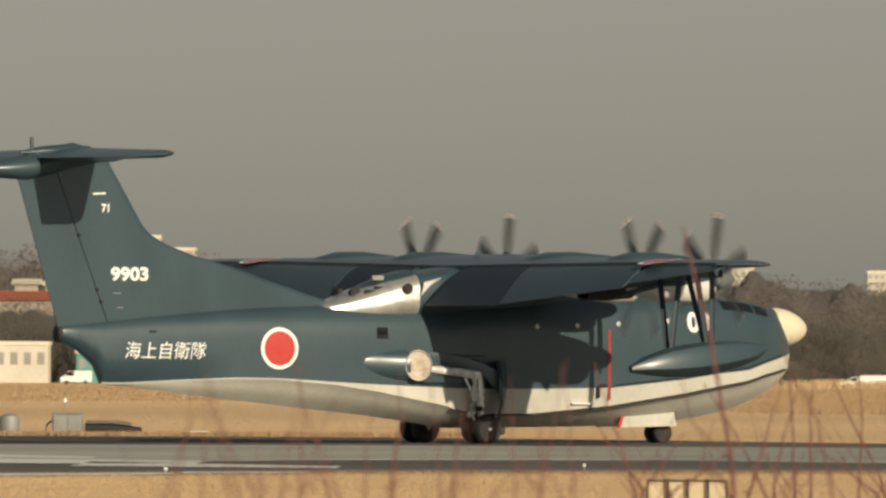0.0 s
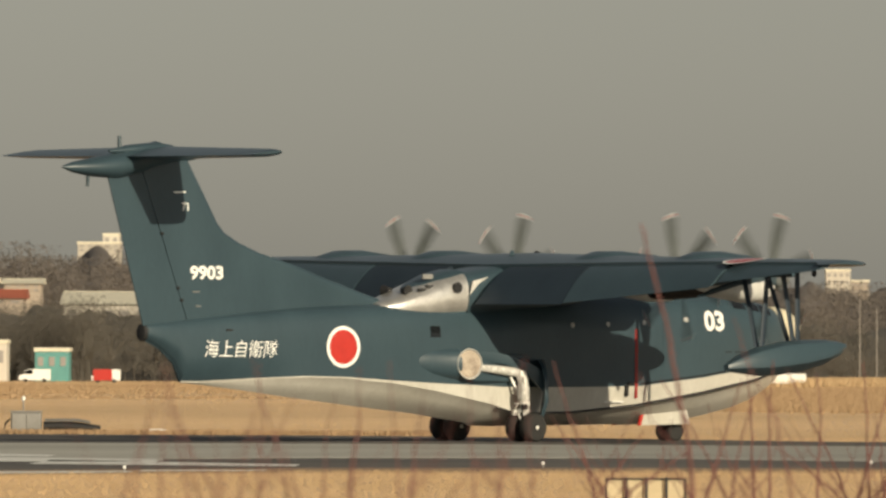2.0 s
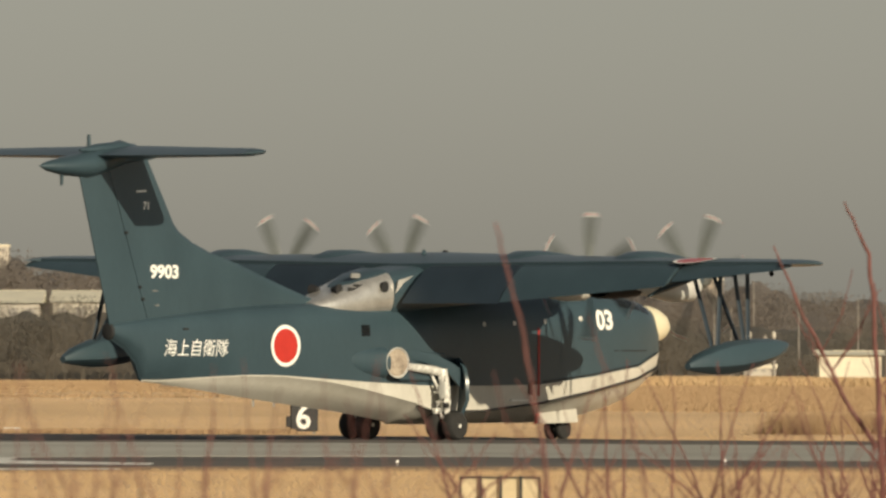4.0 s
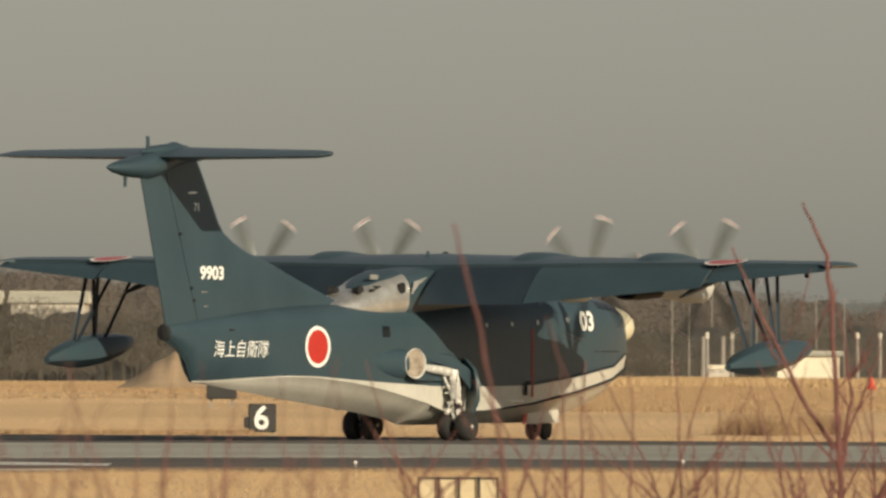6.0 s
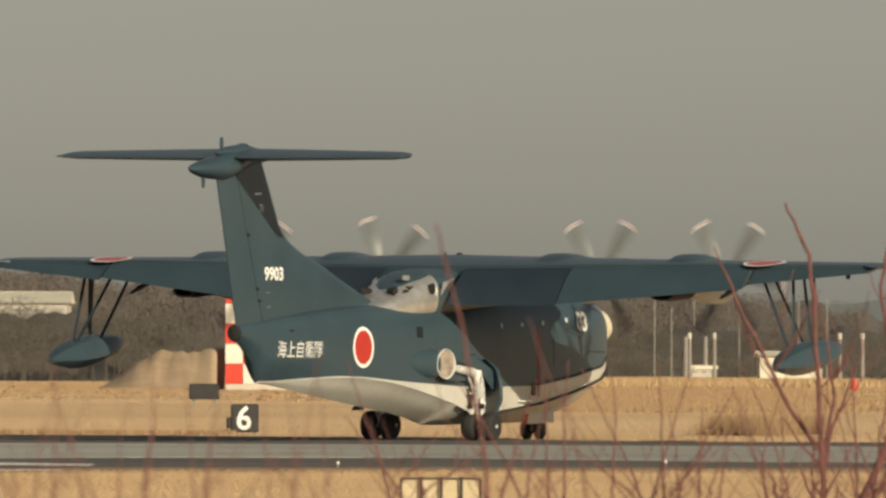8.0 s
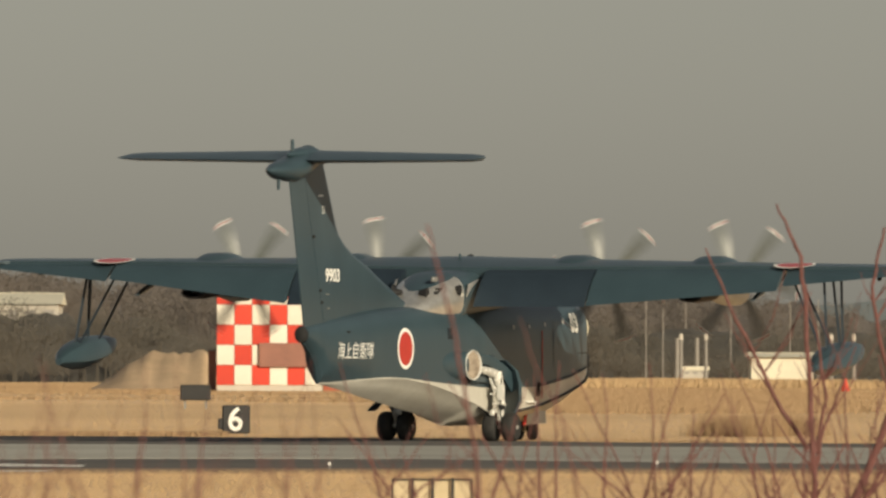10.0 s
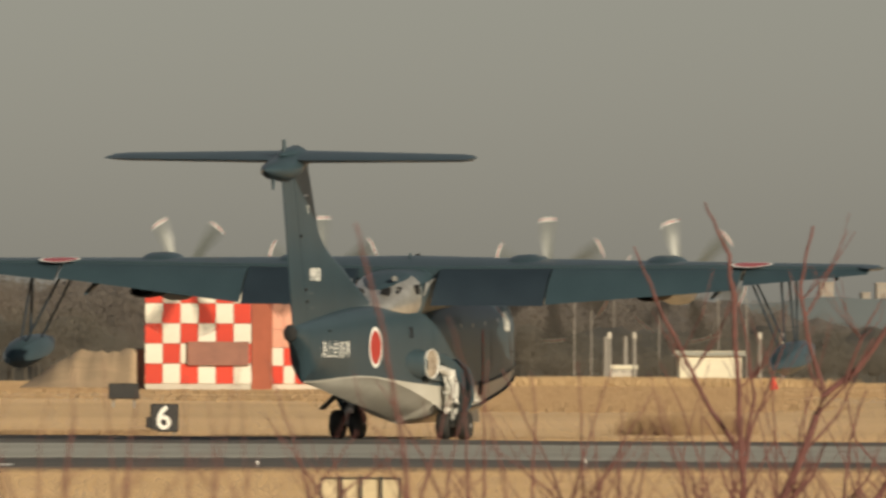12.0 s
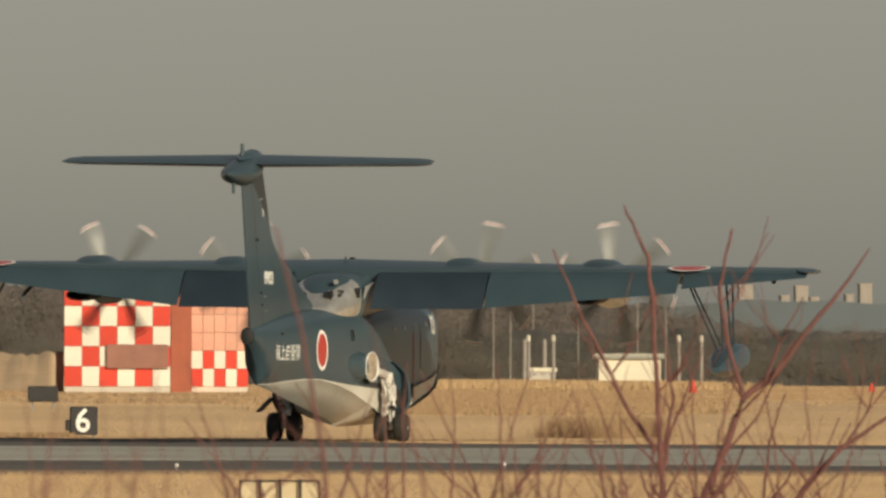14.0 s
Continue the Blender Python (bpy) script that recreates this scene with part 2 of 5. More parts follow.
def airfoil(le, te, z, thick, inc, y, upto=1.0, start=0.0, k=14, camber=0.022):
    """A wing section at y between le and te (x), start..upto of the chord."""
    c = le - te
    pts = []
    xs = [start + (upto - start) * (1 - math.cos(math.pi * i / k)) / 2 for i in range(k + 1)]
    yt = lambda s: 5 * thick * (0.2969 * math.sqrt(s) - 0.126 * s - 0.3516 * s * s + 0.2843 * s ** 3 - 0.1036 * s ** 4)
    yc = lambda s: camber * 4 * s * (1 - s)
    for s in xs:
        pts.append((s, yc(s) + yt(s)))
    for s in xs[::-1]:
        if s in (xs[0],) and start == 0:
            continue
        pts.append((s, yc(s) - yt(s)))
    ci, si = math.cos(radians(inc)), math.sin(radians(inc))
    out = []
    for s, t in pts:
        dx, dz = (s - 0.3) * c, t * c
        out.append((le - 0.3 * c - dx * ci - dz * si, y, z + dz * ci - dx * si))
    return out


WLE = lambda y: 3.35 - 1.55 * abs(y) / 16.57
WTE = lambda y: -1.6 + 1.0 * abs(y) / 16.57
WZ = lambda y: 5.89 + 0.16 * abs(y) / 16.57
INC = lambda y: 5.5 - 4.6 * min(1.0, abs(y) / 11.5)
WT = lambda y: 0.17 - 0.075 * abs(y) / 16.57


def wing_top(x, y):
    """Height of the wing's upper skin."""
    pts = airfoil(WLE(y), WTE(y), WZ(y), WT(y), INC(y), y)[:15]
    return float(np.interp(x, [p[0] for p in pts][::-1], [p[2] for p in pts][::-1]))


def words(text, size, thick, name, where, parent, label="", spacing=1.0, material=None):
    """Lettering laid on a surface; where(u, v) gives the place of a point of the text."""
    cu = bpy.data.curves.new(name, "FONT")
    cu.body, cu.size, cu.offset, cu.space_character, cu.resolution_u = text, size, thick, spacing, 4
    tmp = new(name, cu)
    me = bpy.data.meshes.new_from_object(tmp.evaluated_get(bpy.context.evaluated_depsgraph_get()))
    bpy.data.objects.remove(tmp)
    bpy.data.curves.remove(cu)
    bm = bmesh.new()
    bm.from_mesh(me)
    bpy.data.meshes.remove(me)
    bmesh.ops.triangulate(bm, faces=bm.faces)
    for v in bm.verts:
        v.co = where(v.co.x, v.co.y)
    return part(name, bm, material or WHITE, parent, label, smooth=False)


def disc(where, r0, r1, k=40, steps=4):
    """A disc or ring laid on a surface by where(u, v)."""
    bm = bmesh.new()
    rows = []
    for s in range(steps + 1):
        r = r0 + (r1 - r0) * s / steps
        rows.append([bm.verts.new(where(r * math.cos(2 * math.pi * i / k), r * math.sin(2 * math.pi * i / k))) for i in range(k)])
    for a, b in zip(rows, rows[1:]):
        for i in range(k):
            bm.faces.new((a[i], a[(i + 1) % k], b[(i + 1) % k], b[i]))
    return bm


boat = tagged(new("flying_boat"), "dark blue-grey four-engined flying boat with white hull taxiing on its wheels", "aircraft")
fup, flow, ftail = body_mesh()
fuselage = part("fuselage", fup, BLUE, boat, "dark blue-grey painted upper fuselage")
hull = part("hull_bottom", flow, HULL, boat, "white painted planing hull")
part("tail_underside", ftail, BLUE, boat)
for sgn in (-1, 1):
    rings = []
    for x, zk, zc, zw, zt, wc, w in stations():
        if -0.9 <= x <= 13.4:
            rings.append([(x, sgn * (wc + 0.0), zc - 0.035), (x, sgn * (wc + 0.09), zc - 0.05), (x, sgn * (wc + 0.09), zc - 0.01), (x, sgn * wc, zc + 0.02)])
    part("spray_rail", loft(rings), DARK, boat, "dark spray strip along the chine")
# nose
part("radome", loft([ring((x, 0, z), r * 0.95, r, k=28) for x, z, r in ((13.0, 3.98, 0.66), (13.35, 3.97, 0.67), (13.75, 3.95, 0.6), (14.1, 3.93, 0.46), (14.35, 3.92, 0.28), (14.47, 3.92, 0.12), (14.5, 3.92, 0.03))]), RADOME, boat, "cream rounded radome")
for sgn in (-1, 1):
    for x0, x1 in ((10.2, 10.85), (10.95, 11.6), (11.7, 12.3)):
        rr = []
        for x in (x0, (x0 + x1) / 2, x1):
            zt = lerp(BODY, x)[3]
            rr.append([(x, sgn * (side(x, z) + 0.012), z) for z in (zt - 0.42, zt - 0.33, zt - 0.22, zt - 0.12)])
        part("cockpit_window", loft(rr, closed=False), GLASS, boat, "dark cockpit glass")
# wing, in two halves
for sgn, word in ((1, "left"), (-1, "right")):
    ys = [0, 1.5, 3, 5.4, 8, 10, 11.2, 12.2]
    part("wing", loft([airfoil(WLE(y), WTE(y), WZ(y), WT(y), INC(y), sgn * y, 0.74) for y in ys]), BLUE, boat, "straight high wing painted dark blue-grey")
    ys = [12.2, 13.5, 15, 16.2, 16.65, 16.85]
    part("wing_tip", loft([airfoil(WLE(y) - (0, 0, 0, 0.02, 0.12, 0.4)[i], WTE(y) + (0, 0, 0, 0.0, 0.05, 0.25)[i], WZ(y), WT(y) * (1, 1, 1, 1, 0.88, 0.5)[i], INC(y), sgn * y, (0.78, 0.78, 0.78, 0.8, 1.0, 1.0)[i]) for i, y in enumerate(ys)]), BLUE, boat)
    # flaps lowered
    def flap(y0, y1, te0, te1, material, label):
        rings = []
        for y, (tx, tz) in ((y0, te0), (y1, te1)):
            c = WLE(y) - WTE(y)
            hx = WLE(y) - 0.73 * c
            top = airfoil(WLE(y), WTE(y), WZ(y), WT(y), INC(y), y, 0.74)
            hz = top[14][2] - 0.12
            dx, dz = hx - tx, hz - tz
            L = math.hypot(dx, dz)
            rings.append(airfoil(L / 2, -L / 2, 0, 0.15, 0, 0, camber=0.02))
            ang = math.atan2(dz, dx)
            mx, mz = (hx + tx) / 2, (hz + tz) / 2
            rings[-1] = [(mx + px * math.cos(ang) - pz * math.sin(ang), sgn * y, mz + px * math.sin(ang) + pz * math.cos(ang)) for px, _, pz in rings[-1]]
        part("flap", loft(rings), material, boat, label)
    flap(1.5, 5.4, (-2.0, 4.64), (-1.65, 4.66), FLAP, "dark inboard flap, lowered")
    flap(5.46, 12.15, (-1.65, 4.7), (-1.1, 5.5) if sgn > 0 else (-1.2, 5.26), BLUE, "outboard flap, lowered")
    flap(12.3, 16.6, (-1.0, 5.42), (-0.55, 5.84), BLUE, "drooped aileron")
    for y in (3.2, 6.8, 11.2):
        part("flap_track", loft([ring((x, sgn * y, z), 0.07, r, k=10) for x, z, r in ((1.6, 5.5, 0.03), (0.8, 5.36, 0.1), (-0.2, 5.12, 0.1), (-0.8, 4.95, 0.03))]), BLUE, boat)
    # drooped slats between the nacelles
    for y0, y1 in ((1.7, 3.35), (4.95, 8.25), (9.9, 12.1)):
        rows = []
        for y in (y0, y1):
            fx, fz = WLE(y), WZ(y)
            rows.append([(fx + dx, sgn * y, fz + dz) for dx, dz in ((-0.1, 0.22), (0.22, 0.14), (0.48, -0.1), (0.6, -0.36), (0.48, -0.38), (0.3, -0.16), (0.08, 0.04), (-0.1, 0.14))])
        part("slat", loft(rows), BLUE, boat, "drooped leading-edge slat")
    part("wing_fillet", loft([[(-1.95, sgn * 1.32, 5.42), (-1.95, sgn * 1.36, 5.42), (-2.02, sgn * 1.3, 4.98), (-2.02, sgn * 1.26, 4.98)], [(-1.35, sgn * 1.46, 5.58), (-1.35, sgn * 1.5, 5.58), (-1.75, sgn * 1.4, 5.32), (-1.75, sgn * 1.36, 5.32)]]), SILVER, boat, "bare metal fillet under the wing")
    # wing roundel
    top = lambda u, v: Vector((0.17 + v, sgn * 12.4 + u, wing_top(0.17 + v, 12.4 + u) + 0.012))
    part("wing_roundel_disc", disc(top, 0.0, 0.62), RED, boat, "red roundel disc")
    part("wing_roundel_ring", disc(top, 0.62, 0.74, steps=1), WHITE, boat, "white roundel border")
    # side roundel and lettering
    rs = lambda u, v: Vector((-7.4 + u, sgn * (side(-7.4 + u, 3.18 + v) + 0.015), 3.18 + v))
    part("roundel_disc", disc(rs, 0.0, 0.575), RED, boat, "red roundel disc")
    part("roundel_ring", disc(rs, 0.575, 0.7, steps=2), WHITE, boat, "white roundel border")


FINT = lambda z: 0.17 - 0.012 * (z - 4)          # half thickness
HINGE = lambda z: -13.67 - 0.396 * (z - 4.05)
FLE = [(9.35, -13.6), (8.3, -12.92), (7.24, -12.25), (6.95, -11.95), (6.62, -11.3), (6.3, -10.4), (5.9, -8.8), (5.46, -7.4), (5.0, -5.8), (4.62, -4.4)]
fle = lambda z: float(np.interp(z, [r[0] for r in FLE][::-1], [r[1] for r in FLE][::-1]))


def fin_ring(z):
    a, b, t = fle(z), HINGE(z), FINT(z)
    n = 14
    pts = []
    for i in range(n + 1):
        s = i / n
        pts.append((a + (b - a) * s ** 1.6, t * min(1, 2.2 * math.sqrt(s)) if s < 0.25 else t * (1 if s < 0.9 else 0.97)))
    return [(x, -y, z) for x, y in pts] + [(x, y, z) for x, y in pts[:0:-1]]


fin = part("fin", loft([fin_ring(z) for z in (3.7, 4.3, 4.62, 4.8, 5.0, 5.2, 5.46, 5.7, 5.9, 6.1, 6.3, 6.45, 6.62, 6.8, 6.95, 7.1, 7.24, 7.8, 8.3, 8.8, 9.35)]), BLUE, boat, "tall fin with a long dorsal fillet")
RTE = lambda z: -15.58 - 0.322 * (z - 4.04)
rudder = part("rudder", loft([[(HINGE(z) - 0.03, -FINT(z) * 0.95, z), (RTE(z) - 0.05, -0.13, z), (RTE(z) - 0.05, -0.09, z), (HINGE(z) - 0.03, FINT(z) * 0.95, z)] for z in (3.84, 5.5, 7, 8.7)] + [[(HINGE(9.05) - 0.03, -0.1, 9.05), (RTE(8.75) - 0.05, -0.13, 8.75), (RTE(8.75) - 0.05, -0.09, 8.75), (HINGE(9.05) - 0.03, 0.1, 9.05)]]), BLUE, boat, "rudder with a dark hinge gap")
for z in (4.7, 5.1, 6.9):
    part("rudder_hinge", box(0.12, 0.44, 0.1, 0.02, (HINGE(z), 0, z)), DARK, boat)
part("tail_cap", loft([ring((x, 0, 3.62), r, r * 1.25, k=16) for x, r in ((-15.42, 0.24), (-15.56, 0.22), (-15.6, 0.12))]), DARK, boat, "dark tail cone end")
part("tail_bullet", loft([ring((x, 0, z), w, h, k=20) for x, z, w, h in ((-19.02, 9.05, 0.03, 0.03), (-18.6, 9.05, 0.22, 0.17), (-17.8, 9.06, 0.48, 0.31), (-16.8, 9.12, 0.64, 0.42), (-15.8, 9.32, 0.58, 0.44), (-15.0, 9.54, 0.45, 0.42), (-14.2, 9.52, 0.3, 0.26), (-13.4, 9.46, 0.15, 0.12), (-13.0, 9.45, 0.03, 0.03))]), BLUE, boat, "long bullet fairing where fin meets tailplane")
part("bullet_hump", loft([ring((x, 0, z), w, h, k=16) for x, z, w, h in ((-17.0, 9.6, 0.05, 0.05), (-16.2, 9.66, 0.3, 0.16), (-15.2, 9.72, 0.36, 0.19), (-14.4, 9.7, 0.3, 0.16), (-13.9, 9.6, 0.05, 0.05))]), BLUE, boat)
for sgn in (1, -1):
    ys = [0, 2, 4, 5.8, 6.2, 6.32]
    part("tailplane", loft([airfoil(-14.05 - 0.7 * y / 6.3 - (0, 0, 0, 0, 0.1, 0.35)[i], -16.7 + 0.06 * y, 9.57 - 0.004 * y, 0.16 * (1, 1, 1, 1, .8, .4)[i], 4.5, sgn * y, 1.0, camber=0.0) for i, y in enumerate(ys)]), BLUE, boat, "tailplane half on top of the fin")
    part("elevator_gap", loft([[(-15.62, sgn * y, 9.6 - 0.004 * y), (-15.66, sgn * y, 9.6 - 0.004 * y)] for y in (0.5, 6.0)], closed=False), DARK, boat)
part("antenna_rod", tube([(-16.54, 0, 9.6), (-16.56, 0, 10.12)], [0.075, 0.06]), BLUE, boat)
part("antenna_rod", tube([(-17.9, 0, 8.95), (-17.92, 0, 8.42)], [0.075, 0.05]), BLUE, boat)
part("aerial_blade", prism([(0.9, 6.2), (1.2, 6.2), (1.1, 6.48), (1.0, 6.48)], -0.02, 0.02), BLUE, boat)
part("beacon", loft([ring((2.2, 0, z), r, r, "z", 12) for z, r in ((6.2, 0.14), (6.42, 0.12), (6.47, 0.05))]), DARK, boat)

# lettering on the right-hand side
fin_side = lambda x, z: FINT(z) + 0.012
words("9903", 0.78, 0.03, "serial_number", lambda u, v: Vector((-13.55 + u * 0.95, -fin_side(0, 5.45), 5.42 + v * 0.76)), boat, "white painted number 9903")
words("71", 0.36, 0.012, "small_number", lambda u, v: Vector((-13.92 + u, -fin_side(0, 7.7), 7.68 + v)), boat, "small white number 71")
part("static_port_mark", prism([(-14.25, 8.3), (-13.75, 8.32), (-13.75, 8.26), (-14.25, 8.24)], -fin_side(0, 8.3), -fin_side(0, 8.3) + 0.01), WHITE, boat)
words("\u6d77\u4e0a\u81ea\u885b\u968a", 0.62, 0.0, "service_lettering", lambda u, v: Vector((-13.22 + u * 0.98 + v * 0.16, -(side(-13.2 + u, 2.86 + v) + 0.035), 2.86 + v)), boat, "white painted lettering", spacing=1.0)
words("03", 0.9, 0.035, "nose_number", lambda u, v: Vector((8.55 + u * 1.12, -(side(8.55 + u, 3.85 + v) + 0.025), 3.83 + v)), boat, "white painted nose number 03")

# centre housing behind the wing with bare metal skin
part("wing_fairing", loft([ring((x, 0, z), w, h, k=24, p=3.5) for x, z, w, h in ((4.6, 4.9, 0.4, 0.1), (4.0, 5.05, 1.1, 0.5), (2.5, 5.1, 1.3, 0.85), (0, 5.1, 1.3, 0.9), (-2.0, 4.9, 1.22, 0.8))]), BLUE, boat, "fairing between fuselage and wing")
part("rear_housing", loft([ring((x, 0, z), w, h, k=28, p=3.0) for x, z, w, h in ((-1.96, 4.95, 1.2, 0.82), (-2.6, 4.85, 1.15, 0.76), (-3.6, 4.65, 1.02, 0.62), (-4.6, 4.5, 0.85, 0.4), (-5.4, 4.4, 0.6, 0.25))]), SILVER, boat, "bare metal housing behind the wing")
for x, y, z in ((-2.5, -1.16, 5.2), (-2.5, 1.16, 5.2), (-4.1, -0.56, 5.05), (-4.1, 0.56, 5.05)):
    s = 1 if y > 0 else -1
    part("exhaust_port", loft([ring((x + (-0.12 if abs(y) < 1 else 0), y + s * q, z + (0.03 if abs(y) < 1 else 0)), r, r, "y", 18) for q, r in ((-0.25, 0.1), (-0.02, 0.17), (0.06, 0.19), (0.06, 0.16), (0.04, 0.02))]), DARK, boat, "dark round exhaust port")
part("intake_scoop", box(0.46, 0.1, 0.17, 0.02, (-3.3, -0.55, 5.56)), GREYBOX, boat, "pale boxy air scoop")
part("housing_top", loft([ring((x, 0, z), w, h, k=24, p=3.0) for x, z, w, h in ((-1.9, 5.05, 1.05, 0.78), (-2.6, 4.97, 0.95, 0.72), (-3.4, 4.8, 0.72, 0.6), (-4.2, 4.6, 0.4, 0.42), (-4.6, 4.5, 0.15, 0.3))]), BLUE, boat, "blue-grey top of the rear housing")
part("exhaust_slot", box(0.5, 0.2, 0.14, 0.03, (-3.3, -0.74, 5.2)), DARK, boat, "dark slot in the housing")

for sgn in (-1, 1):
    part("housing_slot", box(0.42, 0.08, 0.12, 0.02, (-3.75, sgn * 0.8, 5.1)), DARK, boat)

# body details on both sides
for sgn in (-1, 1):
    def patch(name, x0, x1, z0, z1, material, label="", off=0.012):
        rr = []
        for x in np.linspace(x0, x1, 4):
            rr.append([(x, sgn * (side(x, z) + off), z) for z in np.linspace(z0, z1, 5)])
        return part(name, loft(rr, closed=False), material, boat, label)
    patch("warning_stripe", 5.3, 5.42, 1.5, 3.85, STRIPE, "red propeller warning stripe", 0.014)
    patch("hatch_window", -3.72, -3.3, 3.52, 3.9, GLASS, "dark square window")
    for x, z in ((4.1, 4.0), (5.75, 4.07), (2.5, 3.96)):
        part("round_window", disc(lambda u, v: Vector((x + u, sgn * (side(x + u, z + v) + 0.012), z + v)), 0.0, 0.085, 16, 1), COWL, boat, "small pale round window")
    patch("door_outline", 6.6, 7.5, 2.55, 4.2, BLUE, "crew door", 0.012)
    patch("vent_panel", 7.6, 7.8, 4.1, 4.25, STEEL, "bright metal vent", 0.02)
    patch("panel_line", 9.6, 12.0, 3.06, 3.1, DARK, "dark panel line", 0.014)
    for k in range(3):
        part("pitot_mark", tube([(7.6 + 0.12 * k, sgn * 1.5, 3.75), (7.25 + 0.32 * k, sgn * 1.51, 3.35)], 0.02, 6), COWL, boat)
for sgn in (-1, 1):
    part("mooring_post", box(0.14, 0.12, 0.4, 0.03, (4.9, sgn * 1.62, 1.75)), DARK, boat, "dark mooring post")
    part("mooring_post", box(0.3, 0.1, 0.12, 0.03, (5.1, sgn * 1.62, 1.98)), DARK, boat)
    part("boarding_step", box(0.9, 0.14, 0.05, 0.01, (4.3, sgn * 1.58, 1.36)), WHITE, boat)
    part("tail_vent", box(0.28, 0.06, 0.07, 0.01, (-12.1, sgn * (side(-12.1, 3.72)), 3.72)), DARK, boat)
    part("fin_light", box(0.3, 0.03, 0.04, 0.005, (-13.3, sgn * (FINT(5.0) + 0.01), 4.98)), GREYBOX, boat)
    part("fin_light", box(0.24, 0.03, 0.04, 0.005, (-13.2, sgn * (FINT(4.5) + 0.01), 4.5)), GREYBOX, boat)
part("handrail", tube([(x, -(side(x, 2.6) + 0.05), lerp(BODY, x)[2] + 0.08) for x in np.linspace(5.6, 13, 14)], 0.02, 6), DARK, boat)
part("handrail", tube([(x, (side(x, 2.6) + 0.05), lerp(BODY, x)[2] + 0.08) for x in np.linspace(5.6, 13, 14)], 0.02, 6), DARK, boat)

# engines and propellers
props = []
for y, px in ((9.05, 4.55), (4.12, 4.95), (-4.12, 4.95), (-9.05, 4.55)):
    d = px - 4.6
    nac = part("nacelle", loft([ring((x + (d if x > 3 else 0), y, z), w, h, k=24, p=2.4) for x, z, w, h in
               ((4.5, 5.6, 0.42, 0.45), (4.2, 5.6, 0.5, 0.58), (3.4, 5.68, 0.62, 0.68), (2.2, 5.82, 0.78, 0.66), (1.2, 5.84, 0.82, 0.62), (0.5, 5.74, 0.78, 0.54), (-0.1, 5.55, 0.6, 0.36), (-0.5, 5.42, 0.2, 0.12))]), BLUE, boat, "engine nacelle bulging over the wing")
    part("cowl", loft([ring((x + d, y, z), w, h, k=24, p=2.4) for x, z, w, h in ((4.46, 5.42, 0.38, 0.42), (4.1, 5.32, 0.54, 0.54), (3.3, 5.28, 0.62, 0.52), (1.8, 5.32, 0.58, 0.36), (0.9, 5.34, 0.42, 0.24))]), COWL, nac, "pale lower cowl")
    part("exhaust_pipe", loft([ring((x, y + q, z), w, h, k=16) for x, q, z, w, h in ((1.2, 0.0, 5.2, 0.35, 0.28), (0.2, 0.12, 5.1, 0.42, 0.26), (-0.5, 0.2, 5.05, 0.44, 0.2), (-0.5, 0.2, 5.05, 0.34, 0.13), (0.0, 0.12, 5.1, 0.3, 0.1))]), EXHAUST, nac, "burnt dark exhaust pipe")
    prop = part("propeller", loft([ring((x, 0, 0), r, r, k=20) for x, r in ((-0.12, 0.4), (0.1, 0.4), (0.35, 0.36), (0.6, 0.26), (0.78, 0.12), (0.82, 0.02))]), BLADE, boat, "six-bladed propeller turning")
    prop.matrix_basis = pose(px, y, 5.6)
    for k in range(6):
        def blade(r0, r1, rows, material, name, label=""):
            rings = []
            for i in range(rows + 1):
                r = r0 + (r1 - r0) * i / rows
                s = (r - 0.35) / 1.87
                c = float(np.interp(s, [0, .15, .4, .75, .93, 1], [0.2, 0.26, 0.37, 0.4, 0.35, 0.18]))
                tw = radians(46 - 30 * s)
                th = 0.05 * (1 - 0.75 * s)
                sweep = -0.16 * s * s
                rings.append([(-c * u * math.sin(tw) + th * w * math.cos(tw), sweep + c * u * math.cos(tw) + th * w * math.sin(tw), r) for u, w in ((-.5, 0), (-.2, .5), (.2, .4), (.5, 0), (.2, -.4), (-.2, -.5))])
            ob = part(name, loft(rings), material, prop, label)
            ob.matrix_basis = pose(0, 0, 0, 60 * k)
        blade(0.35, 2.06, 8, BLADE, "blade")
        blade(2.06, 2.11, 1, WHITE, "blade_tip", "white tip band")
        blade(2.11, 2.15, 1, RED, "blade_tip", "red tip band")
        blade(2.15, 2.2, 1, WHITE, "blade_tip", "white tip band")
    props.append((prop, pose(px, y, 5.6)))

